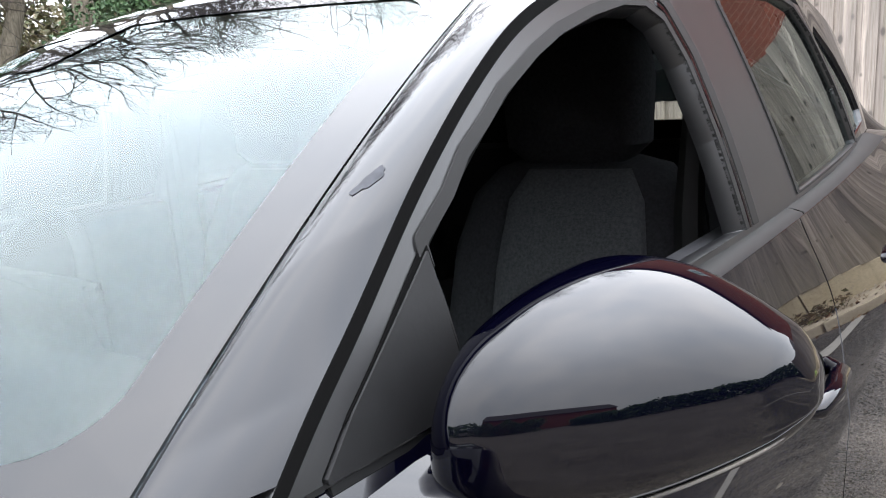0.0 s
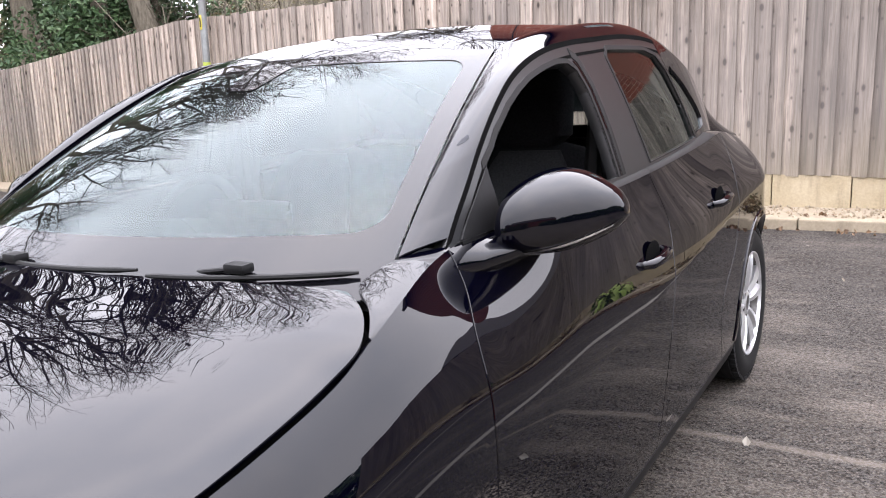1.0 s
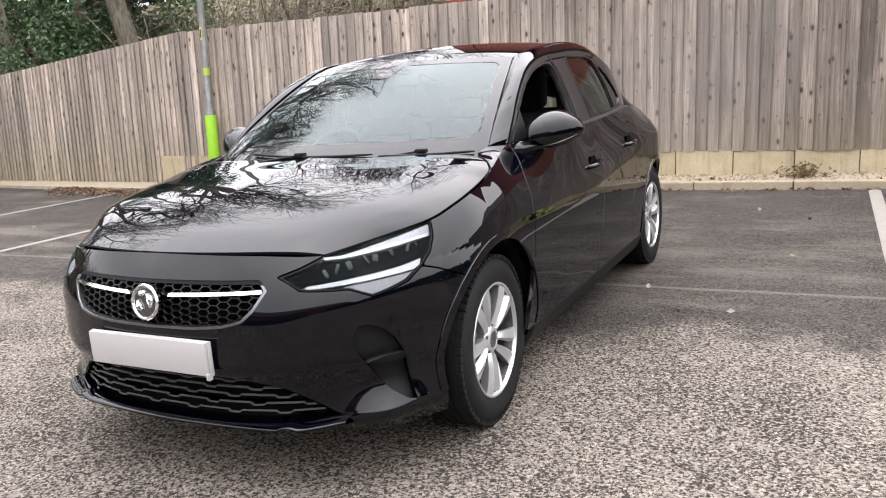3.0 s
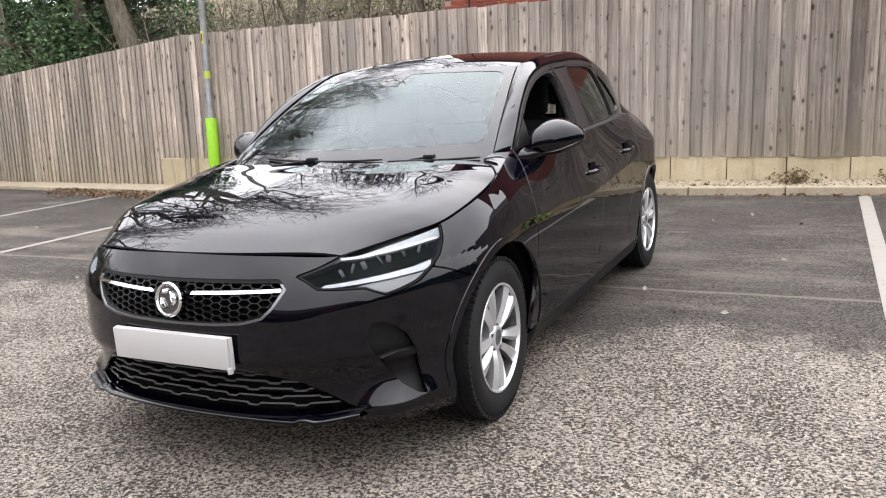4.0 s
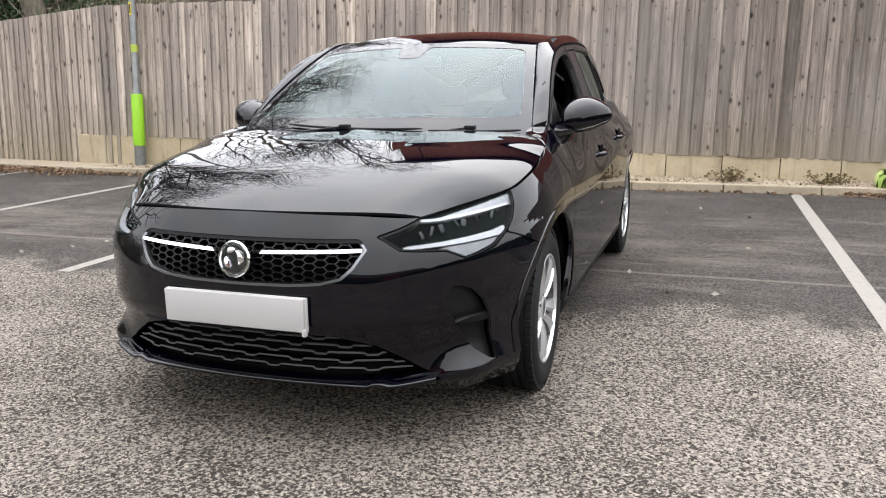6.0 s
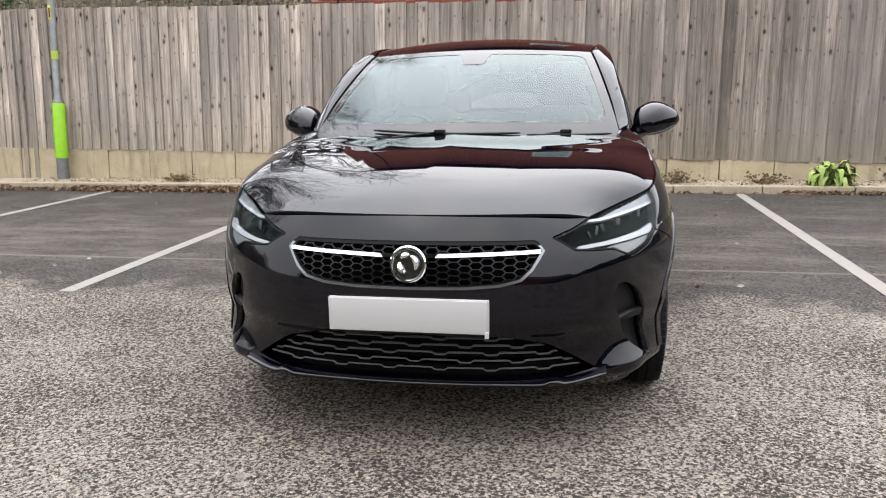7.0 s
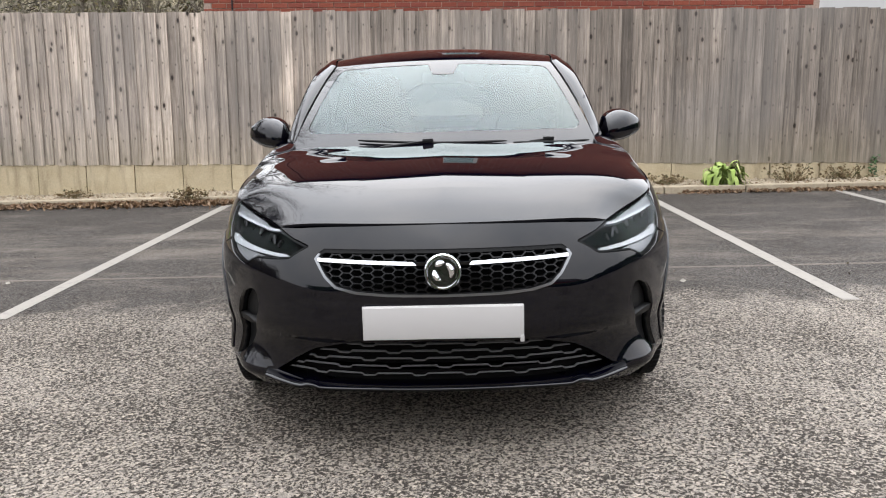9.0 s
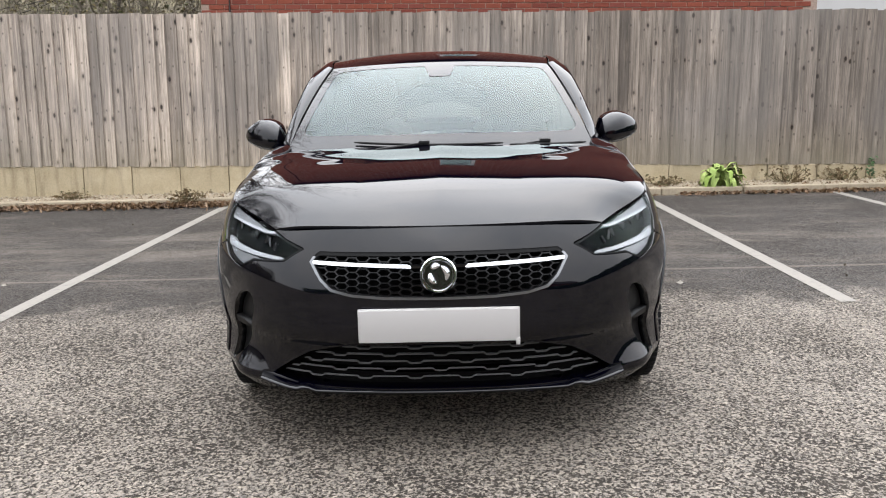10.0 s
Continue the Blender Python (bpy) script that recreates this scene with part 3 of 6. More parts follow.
def lathe(bm, profile, n=48, axis="x"):
    """Turns (along, radius) pairs round an axis."""
    rings = []
    for a, r in profile:
        ring = []
        for k in range(n):
            c, s = r * math.cos(2 * math.pi * k / n), r * math.sin(2 * math.pi * k / n)
            ring.append(bm.verts.new((a, c, s) if axis == "x" else (c, s, a)))
        rings.append(ring)
    for a, b in zip(rings, rings[1:]):
        for k in range(n):
            bm.faces.new((a[k], a[(k + 1) % n], b[(k + 1) % n], b[k]))
    return bm


def ground_z(x, y):
    return math.tan(radians(1.1)) * min(max(x, -16), 12) + math.tan(radians(2.3)) * min(max(y, -9), 7.2)


def on_ground(x, y, lift=0.0):
    return Vector((x, y, ground_z(x, y) + lift))


# ---- the ground and the setting ----
def build_ground():
    xs = np.unique(np.concatenate([[-600, -200, -60, -30], np.linspace(-16, 12, 29), [25, 60, 200, 600]]))
    ys = np.unique(np.concatenate([[-600, -200, -60, -25], np.linspace(-9, 6.6, 17), [7.2, 12, 30, 80, 250, 700]]))
    verts = [(x, y, ground_z(x, y)) for y in ys for x in xs]
    w = len(xs)
    faces = [(j * w + i, j * w + i + 1, (j + 1) * w + i + 1, (j + 1) * w + i) for j in range(len(ys) - 1) for i in range(w - 1)]
    thing("ground", "grey tarmac car park, dark and smooth in the bays", "ground", kind="structure", data=mesh_of("ground", verts, faces, M_ASPHALT))


def bay_line(x0, y0, x1, y1, width=0.1):
    n = 14
    verts, faces = [], []
    for k in range(n + 1):
        t = k / n
        x, y = x0 + (x1 - x0) * t, y0 + (y1 - y0) * t
        for side in (-1, 1):
            verts.append(on_ground(x + side * width / 2, y, 0.004))
    for k in range(n):
        faces.append((2 * k, 2 * k + 1, 2 * k + 3, 2 * k + 2))
    thing("bay_line", "worn white painted parking bay line on tarmac", "road marking", group="bay lines", kind="structure", data=mesh_of("bay_line", verts, faces, M_LINE))


build_ground()
for x0, y0, x1, y1 in ((-2.495, 6.38, -2.533, 1.81), (2.165, 6.38, 2.245, 1.86), (4.32, 6.4, 4.43, 1.9), (-5.1, 6.4, -5.17, 1.85), (-7.75, 6.55, -7.86, 1.95)):
    bay_line(x0, y0, x1, y1)

FENCE_Y, BEND_X, TURN_FENCE = 7.07, -6.75, radians(-9.5)  # the fence bends back past the lamp post
TOP_Z, BASE_Z = 2.40, 0.625


def along(u, off=0.0):
    """Plan of the fence line: u metres to the east of the bend, off metres in front of it."""
    if u >= 0:
        return BEND_X + u, FENCE_Y - off
    return BEND_X + u * math.cos(TURN_FENCE) - off * math.sin(-TURN_FENCE), FENCE_Y + u * math.sin(TURN_FENCE) - off * math.cos(TURN_FENCE)


def turned(u):
    return 0.0 if u >= 0 else math.degrees(TURN_FENCE)


def build_kerb():
    """Kerb stones with a gravel strip behind, and the tan footing blocks under the fence."""
    kerb = thing("kerb", "row of tan concrete kerb stones along the bays", "kerb", kind="structure")
    bm = bmesh.new()
    box(bm, -0.453, 0.453, -0.065, 0.065, -0.15, 0.0, 0.012)
    me = bpy.data.meshes.new("kerb_stone")
    bm.to_mesh(me)
    bm.free()
    me.materials.append(M_KERB)
    for i in range(-18, 18):
        u = 0.46 + 0.915 * i
        x, y = along(u, 0.58)
        piece("kerb_stone", me, kerb, Matrix.Translation((x, y, ground_z(x, min(y, 6.49)) + 0.078)) @ pose(0, 0, 0, 0, -1.1, turned(u)))
    foot = thing("footing", "tan concrete footing blocks under the fence", "wall", kind="structure")
    bm = bmesh.new()
    box(bm, -0.2885, 0.2885, -0.06, 0.06, -0.62, 0.0, 0.008)
    me = bpy.data.meshes.new("block")
    bm.to_mesh(me)
    bm.free()
    me.materials.append(M_BLOCK)
    for i in range(-1, 26):
        x = -6.5 + 0.585 * i + 0.06
        piece("block", me, foot, Matrix.Translation((x, FENCE_Y - 0.03 + 0.004 * (i % 3), BASE_Z + 0.006 * math.sin(i * 2.3))))
    # bed of soil and gravel between kerb and fence
    verts, faces = [], []
    us = [-16.5, -12, -8.4, -6, -4, -2, -0.01, 0.0, 2, 4, 6, 8, 10, 12, 14, 16.5]
    for u in us:
        for off, up in ((0.53, 0.066), (0.3, 0.085), (-0.1, 0.1)):
            x, y = along(u, off)
            verts.append((x, y, ground_z(x, min(y, 6.6)) + up))
    for k in range(len(us) - 1):
        for j in range(2):
            a = 3 * k + j
            faces.append((a, a + 3, a + 4, a + 1))
    thing("gravel_bed", "strip of tan soil and gravel behind the kerb", "gravel", kind="structure", data=mesh_of("gravel_bed", verts, faces, M_KERB))


build_kerb()


def build_fence():
    """Upright feather-edge boards, each lapping over the next."""
    rnd = random.Random(5)
    fence = thing("wooden_fence", "tall weathered grey close-boarded wooden fence", "fence", kind="structure")
    shapes = []
    for k in range(5):
        w = (0.148, 0.154, 0.16, 0.15, 0.156)[k]
        h = TOP_Z - BASE_Z
        bow = rnd.uniform(-0.003, 0.003)
        verts, faces = [], []
        rows = 5
        for j in range(rows):
            z = h * j / (rows - 1)
            dx = bow * math.sin(math.pi * j / (rows - 1))
            verts += [(dx, -0.003, z), (w + dx, -0.031, z), (w + dx, -0.012, z), (dx, 0.0, z)]
        for j in range(rows - 1):
            a = 4 * j
            for c in range(4):
                faces.append((a + c, a + (c + 1) % 4, a + 4 + (c + 1) % 4, a + 4 + c))
        faces += [(3, 2, 1, 0), (4 * rows - 4, 4 * rows - 3, 4 * rows - 2, 4 * rows - 1)]
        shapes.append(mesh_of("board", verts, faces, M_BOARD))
    u = -16.0
    while u < 15.4:
        k = rnd.randrange(5)
        x, y = along(u)
        z, sz = BASE_Z + rnd.uniform(-0.012, 0.006), 1.0 + rnd.uniform(-0.004, 0.004)
        if u < 0.05:
            # the run past the bend steps down and reaches the soil
            z = BASE_Z - 0.42 - 0.02 * min(14, max(0, -u)) + rnd.uniform(-0.01, 0.01)
            sz = (TOP_Z - 0.055 * min(5.5, max(0.0, -u)) - 0.012 * max(0.0, -u - 5.5) - z) / (TOP_Z - BASE_Z)
        m = Matrix.Translation((x, y - 0.075 + rnd.uniform(-0.004, 0.004), z)) @ pose(0, 0, 0, 0, rnd.uniform(-0.25, 0.25), turned(u) + rnd.uniform(-1.6, 1.2)) @ Matrix.Diagonal((1, 1, sz, 1))
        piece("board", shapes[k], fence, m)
        u += rnd.uniform(0.118, 0.14)
    for z in (BASE_Z + 0.3, BASE_Z + 0.9, BASE_Z + 1.5):
        bm = bmesh.new()
        box(bm, BEND_X + 0.02, 8.8, FENCE_Y - 0.072, FENCE_Y - 0.03, z - 0.04, z + 0.04)
        part("rail", bm, M_BOARD, fence, smooth=False)


build_fence()


def build_lamp_post():
    x, y = -6.14, 6.86
    base = on_ground(x, y, 0.05)
    post = thing("lamp_post", "slim grey steel lamp post with a lime green sleeve", "lamp post", Matrix.Translation(base))
    bm = bmesh.new()
    tube(bm, [(0, 0, -0.1), (0, 0, 0.42)], 0.072, 24)
    part("base_tube", bm, M_GALV, post)
    bm = bmesh.new()
    lathe(bm, [(0.3, 0.0), (0.3, 0.079), (0.985, 0.079), (0.995, 0.075), (1.0, 0.05)], 28, "z")
    part("sleeve", bm, M_HIVIS, post, "lime green plastic sleeve")
    bm = bmesh.new()
    lathe(bm, [(0.99, 0.07), (1.03, 0.068), (1.06, 0.045), (3.0, 0.042), (5.2, 0.036), (5.2, 0.0)], 24, "z")
    part("pole", bm, M_GALV, post)
    for z0, z1, mat, name in ((2.03, 2.2, M_YELLOW, "number_label"), (1.55, 1.65, M_BAND, "band")):
        bm = bmesh.new()
        if name == "band":
            lathe(bm, [(z0, 0.043), (z0, 0.0465), (z1, 0.0465), (z1, 0.043)], 24, "z")
        else:
            box(bm, -0.018, 0.018, -0.047, -0.035, z0, z1, 0.001)
        band = part(name, bm, mat, post, "small yellow label" if name == "number_label" else "lime green band")
        if name == "number_label":
            bm = bmesh.new()
            box(bm, -0.009, 0.009, -0.0495, -0.047, z0 + 0.03, z0 + 0.14)
            part("mark", bm, M_FRIT, band, smooth=False)


build_lamp_post()


def build_house():
    """Red brick house close behind the fence: brickwork, a small white window, tiled roof."""
    x0, x1, y0, y1, eaves, ridge = -3.62, 5.35, 9.45, 16.5, 6.6, 8.2
    house_ob = thing("brick_house", "red brick house with pale mortar behind the fence", "house")
    wx0, wx1, wz0, wz1 = -0.2, 0.55, 4.55, 5.45
    bm = bmesh.new()
    for a, b, c, d in ((x0, wx0, 0, eaves), (wx1, x1, 0, eaves), (wx0, wx1, 0, wz0), (wx0, wx1, wz1, eaves)):
        box(bm, a, b, y0, y0 + 0.28, c, d)
    box(bm, x0, x0 + 0.28, y0 + 0.28, y1, 0, eaves)
    box(bm, x1 - 0.28, x1, y0 + 0.28, y1, 0, eaves)
    box(bm, x0, x1, y1, y1 + 0.28, 0, eaves)
    part("wall", bm, M_WALL, house_ob, smooth=False)
    bm = bmesh.new()
    ym = (y0 + y1) / 2
    t = 0.14
    sec = [(y0 - 0.3, eaves - 0.1), (ym, ridge), (y1 + 0.58, eaves - 0.1), (y1 + 0.58, eaves - 0.1 + t), (ym, ridge + t), (y0 - 0.3, eaves - 0.1 + t)]
    ra = [bm.verts.new((x0 - 0.25, y, z)) for y, z in sec]
    rb = [bm.verts.new((x1 + 0.25, y, z)) for y, z in sec]
    for k in range(6):
        bm.faces.new((ra[k], ra[(k + 1) % 6], rb[(k + 1) % 6], rb[k]))
    bm.faces.new(ra[::-1]), bm.faces.new(rb)
    part("roof", bm, M_SLATE, house_ob, "dark tiled roof", smooth=False)
    for x in (x0, x1 - 0.28):
        bm = bmesh.new()
        a = [bm.verts.new((x, y, z)) for y, z in ((y0, eaves), (y1 + 0.28, eaves), (ym, ridge - 0.02))]
        b = [bm.verts.new((x + 0.28, y, z)) for y, z in ((y0, eaves), (y1 + 0.28, eaves), (ym, ridge - 0.02))]
        for k in range(3):
            bm.faces.new((a[k], a[(k + 1) % 3], b[(k + 1) % 3], b[k]))
        bm.faces.new(a[::-1]), bm.faces.new(b)
        part("gable", bm, M_WALL, house_ob, smooth=False)
    win = piece("window", None, house_ob, label="small white-framed window")
    bm = bmesh.new()
    for a, b, c, d in ((wx0, wx0 + 0.07, wz0, wz1), (wx1 - 0.07, wx1, wz0, wz1), (wx0 + 0.07, wx1 - 0.07, wz0, wz0 + 0.07), (wx0 + 0.07, wx1 - 0.07, wz1 - 0.07, wz1)):
        box(bm, a, b, y0 + 0.06, y0 + 0.13, c, d)
    part("frame", bm, M_WHITE, win, smooth=False)
    bm = bmesh.new()
    box(bm, wx0 - 0.05, wx1 + 0.05, y0 - 0.05, y0 + 0.14, wz0 - 0.06, wz0 - 0.003)
    part("sill", bm, M_WHITE, win, smooth=False)
    bm = bmesh.new()
    box(bm, wx0 + 0.07, wx1 - 0.07, y0 + 0.09, y0 + 0.1, wz0 + 0.07, wz1 - 0.07)
    part("pane", bm, M_GLASS, win, smooth=False)
    bm = bmesh.new()
    box(bm, wx0, wx1, y0 + 0.2, y0 + 0.27, wz0, wz1)
    part("blind", bm, M_WHITE, win, smooth=False)
    # the courses that show over the fence, brick by brick
    bm = bmesh.new()
    box(bm, -0.1075, 0.1075, -0.008, 0.09, -0.0325, 0.0325, 0.003, seg=1)
    me = bpy.data.meshes.new("brick")
    bm.to_mesh(me)
    bm.free()
    me.materials.append(M_BRICK)
    bm = bmesh.new()
    box(bm, x0 - 0.002, x1 + 0.002, y0 - 0.014, y0 - 0.001, 2.4, 2.4 + 7 * 0.075)
    part("mortar_bed", bm, M_MORTAR, house_ob, smooth=False)
    for r in range(7):
        for i in range(40):
            x = x0 + 0.11 + 0.225 * i + (0.1125 if r % 2 else 0)
            if x < x1 - 0.1:
                piece("brick", me, house_ob, Matrix.Translation((x, y0 - 0.016, 2.4 + 0.0375 + 0.075 * r)))
    bm = bmesh.new()
    tube(bm, [(x0 + 0.42, y0 - 0.03, 0), (x0 + 0.42, y0 - 0.03, eaves)], 0.012, 6)
    part("cable", bm, M_FRIT, house_ob)


build_house()


def build_white_house():
    """Pale plastered house further off to the east."""
    ob = thing("white_house", "white plastered house beyond the fence", "house")
    bm = bmesh.new()
    box(bm, 7.4, 13.0, 17.0, 24.0, 0, 5.0)
    part("wall", bm, M_WHITE, ob, smooth=False)
    bm = bmesh.new()
    sec = [(16.6, 4.9), (20.5, 7.4), (24.4, 4.9)]
    a = [bm.verts.new((7.1, y, z)) for y, z in sec]
    b = [bm.verts.new((13.3, y, z)) for y, z in sec]
    for k in range(3):
        bm.faces.new((a[k], a[(k + 1) % 3], b[(k + 1) % 3], b[k]))
    bm.faces.new(a[::-1]), bm.faces.new(b)
    part("roof", bm, M_SLATE, ob, smooth=False)


build_white_house()


# ---- woodland beyond the fence ----
class Sticks:
    """Gathers tapered sticks and leaf cards into plain lists."""

    def __init__(self):
        self.v, self.f = [], []

    def stick(self, a, b, ra, rb, sides):
        d = (b - a).normalized()
        q = d.to_track_quat("Z", "Y").to_matrix()
        n0 = len(self.v)
        for p, r in ((a, ra), (b, rb)):
            for k in range(sides):
                an = 2 * math.pi * k / sides
                self.v.append(p + q @ Vector((r * math.cos(an), r * math.sin(an), 0)))
        for k in range(sides):
            self.f.append((n0 + k, n0 + (k + 1) % sides, n0 + sides + (k + 1) % sides, n0 + sides + k))

    def leaf(self, p, size, rnd, fold=0.25):
        q = Euler((rnd.uniform(-1.3, 1.3), rnd.uniform(-1.3, 1.3), rnd.uniform(0, 6.3))).to_matrix()
        n0 = len(self.v)
        for x, y, z in ((0, -0.5, 0), (0.32, 0, fold), (0, 0.55, 0), (-0.32, 0, fold)):
            self.v.append(p + q @ Vector((x * size, y * size, z * size)))
        self.f += [(n0, n0 + 1, n0 + 2), (n0, n0 + 2, n0 + 3)]


def grow(trunk, crown, rnd, p, d, length, r, depth, spread, lift, wall):
    """One limb and what springs from it."""
    n = 3 if depth > 1 else 2
    for k in range(n):
        bend = Vector((rnd.gauss(0, 1), rnd.gauss(0, 1), rnd.gauss(0, 0.7) + lift)) * 0.17
        d = (d + bend).normalized()
        if (p + d * length).y < wall:
            d = Vector((d.x, abs(d.y) + 0.1, d.z + 0.15)).normalized()
        q = p + d * (length / n)
        r2 = r * 0.86
        (trunk if depth > 3 else crown).stick(p, q, max(r, 0.011), max(r2, 0.008), 7 if depth > 3 else (4 if depth > 1 else 3))
        if depth > 0 and (k > 0 or depth < 4):
            for _ in range(1 if k < n - 1 or depth < 3 else 2):
                side = Vector((rnd.gauss(0, 1), rnd.gauss(0, 1), rnd.gauss(0.1, 0.6)))
                side = (side - side.dot(d) * d).normalized()
                grow(trunk, crown, rnd, q, (d * (1 - spread) + side * spread + Vector((0, 0, 0.06))).normalized(), length * rnd.uniform(0.55, 0.8), r2 * (rnd.uniform(0.6, 0.8) if depth > 2 else rnd.uniform(0.46, 0.62)), depth - 1, spread, lift, wall)
        p, r = q, r2
    if depth > 0:
        grow(trunk, crown, rnd, p, d, length * rnd.uniform(0.6, 0.8), r * 0.85, depth - 1, spread, lift, wall)


def bare_tree(seed, x, y, height, radius, lean=(0, 0), depth=5, spread=0.55, wide=0.3, label="bare winter tree with dark twisting branches"):
    rnd = random.Random(seed)
    trunk, crown = Sticks(), Sticks()
    base = on_ground(x, y, -0.2)
    ob = thing("tree", label, "tree", Matrix.Translation(base), group="bare trees")
    grow(trunk, crown, rnd, Vector((0, 0, 0)), Vector((lean[0], lean[1], 1)).normalized(), height * 0.34, radius, depth, spread, 0.25, (7.6 if x > -17 or y > 8 else -6.0) - y)
    tall = max(v.z for v in crown.v) / height
    reach = sorted(math.hypot(v.x, v.y) for v in crown.v)[int(len(crown.v) * 0.95)] / (height * wide)
    for v in trunk.v + crown.v:
        v.z /= tall
        k = min(1.0, v.z / (0.3 * height)) if v.z > 0 else 0.0
        v.x, v.y = v.x * (1 + (1 / reach - 1) * k), v.y * (1 + (1 / reach - 1) * k)
        v.y = max(v.y, (7.5 + 0.168 * max(0.0, BEND_X - x - v.x) if x > -17 else -6.0) - y)
    piece("trunk", mesh_of("trunk", trunk.v, trunk.f, M_BARK, True), ob)
    piece("crown", mesh_of("crown", crown.v, crown.f, M_TWIG), ob)
    return ob


for seed, x, y, high, thick, lean in ((11, -10.2, 9.7, 17.0, 0.3, (-0.05, 0.0)), (23, -12.6, 10.0, 18.5, 0.22, (0.02, 0.0)), (37, -15.4, 10.4, 18.5, 0.33, (0.05, 0.0)), (67, -12.0, 16.0, 14.0, 0.26, (-0.05, 0.0)),
                                      (53, -17.8, 8.9, 18.5, 0.34, (0.05, 0.0)), (71, -17.6, 4.8, 16.5, 0.34, (0.06, 0.0)), (83, -18.6, 0.6, 15.5, 0.32, (0.06, 0.0)), (97, -22.5, 6.5, 17.0, 0.28, (0.0, 0.0)),
                                      (127, -6.9, 11.3, 14.0, 0.22, (0.0, 0.02)), (109, -5.3, 12.4, 8.5, 0.14, (0.0, 0.05))):
    bare_tree(seed, x, y, high, thick, lean)


def build_woodland():
    rnd = random.Random(3)
    verts, faces = [], []
    xs, ys = np.linspace(-60, -3.9, 24), np.linspace(8.6, 60, 14)
    for y in ys:
        for x in xs:
            up = 0.25 + 3.2 * (1 - math.exp(-max(0, y - 9.5) / 9)) * (1.0 if x < -6 else 0.8)
            verts.append((x, y, ground_z(x, y) - 0.1 + up * (0.9 + 0.2 * noise.noise(Vector((x * 0.3, y * 0.3, 0)))) + (9.0 if y > 55 else 0)))
    w = len(xs)
    faces = [(j * w + i, j * w + i + 1, (j + 1) * w + i + 1, (j + 1) * w + i) for j in range(len(ys) - 1) for i in range(w - 1)]
    thing("woodland_bank", "rising woodland bank covered with brown leaf litter", "bank", kind="structure", data=mesh_of("woodland_bank", verts, faces, M_SOIL, True))
    # thicket of thin stems and brambles
    st, lf = Sticks(), Sticks()
    for _ in range(1500):
        y = 9.0 + 17 * rnd.random() ** 1.5
        x = rnd.uniform(-6 - (y - 8) * 1.6 - 8, -4.1)
        z = ground_z(x, y) + 3.0 * (1 - math.exp(-max(0, y - 9.5) / 9))
        p = Vector((x, max(y, 8.6 + 0.168 * max(0.0, BEND_X - x)), z))
        d = Vector((rnd.gauss(0, 0.35), abs(rnd.gauss(0, 0.3)), 1)).normalized()
        r = rnd.uniform(0.006, 0.03)
        for k in range(5):
            q = p + d * rnd.uniform(0.4, 0.9)
            st.stick(p, q, r, r * 0.8, 3)
            for _ in range(3):
                e = q + Vector((rnd.gauss(0, 0.35), rnd.uniform(-0.2, 0.5), rnd.uniform(0.0, 0.5)))
                st.stick(q, e, r * 0.4, r * 0.15, 3)
                if rnd.random() < 0.6 and k < 4:
                    lf.leaf(e, rnd.uniform(0.05, 0.1), rnd)
            p, r = q, r * 0.8
            d = (d + Vector((rnd.gauss(0, 0.25), rnd.gauss(0.05, 0.2), 0))).normalized()
    thing("thicket", "tangle of bare brown stems and twigs", "undergrowth", kind="stuff", data=mesh_of("thicket", st.v, st.f, M_BARK))
    for _ in range(34000):
        y = 8.8 + 14 * rnd.random() ** 1.4
        x = rnd.uniform(-6 - (y - 8) * 1.6 - 8, -4.2)
        top = 2.4 + 1.6 * noise.noise(Vector((x * 0.6, y * 0.6, 2)))
        z = ground_z(x, y) + 3.0 * (1 - math.exp(-max(0, y - 9.5) / 9)) + rnd.random() * top
        if not (-14 < x < -9.8 and y < 10.6):
            lf.leaf(Vector((x, y, z)), rnd.uniform(0.04, 0.09), rnd)
    for _ in range(30000):
        x, y = rnd.uniform(-32, -18.2), rnd.uniform(-6, 17)
        top = 4.6 + 2.5 * noise.noise(Vector((x * 0.35, y * 0.35, 7)))
        lf.leaf(Vector((x, y, ground_z(x, y) + rnd.random() * top)), rnd.uniform(0.16, 0.34), rnd)
    thing("bramble", "olive and brown bramble leaves in the woodland", "undergrowth", kind="stuff", data=mesh_of("bramble", lf.v, lf.f, M_BRAMBLE))


build_woodland()


def ivy_tree(x, y, height, wide, seed):
    rnd = random.Random(seed)
    base = on_ground(x, y, 0.3)
    ob = thing("evergreen_tree", "dense dark green ivy-clad tree behind the fence", "tree", Matrix.Translation(base))
    tr, lf = Sticks(), Sticks()
    p = Vector((0, 0, -0.4))
    for k in range(7):
        q = p + Vector((rnd.gauss(0, 0.12), rnd.gauss(0, 0.12), height / 7))
        tr.stick(p, q, 0.16 - 0.018 * k, 0.145 - 0.018 * k, 8)
        p = q
    clumps = [(Vector((rnd.gauss(0, wide * 0.36), rnd.gauss(0, wide * 0.36), height * rnd.uniform(0.2, 1.02))), rnd.uniform(0.35, 0.75)) for _ in range(60)]
    for c, r in clumps:
        tr.stick(Vector((0, 0, c.z * 0.8)), c, 0.03, 0.012, 4)
        for _ in range(400):
            d = Vector((rnd.gauss(0, 1), rnd.gauss(0, 1), rnd.gauss(0, 1))).normalized()
            lf.leaf(c + d * r * rnd.uniform(0.6, 1.05), rnd.uniform(0.08, 0.14), rnd)
    piece("trunk", mesh_of("trunk", tr.v, tr.f, M_BARK, True), ob)
    piece("crown", mesh_of("crown", lf.v, lf.f, M_IVY), ob)


ivy_tree(-12.0, 10.3, 4.7, 2.1, 8)
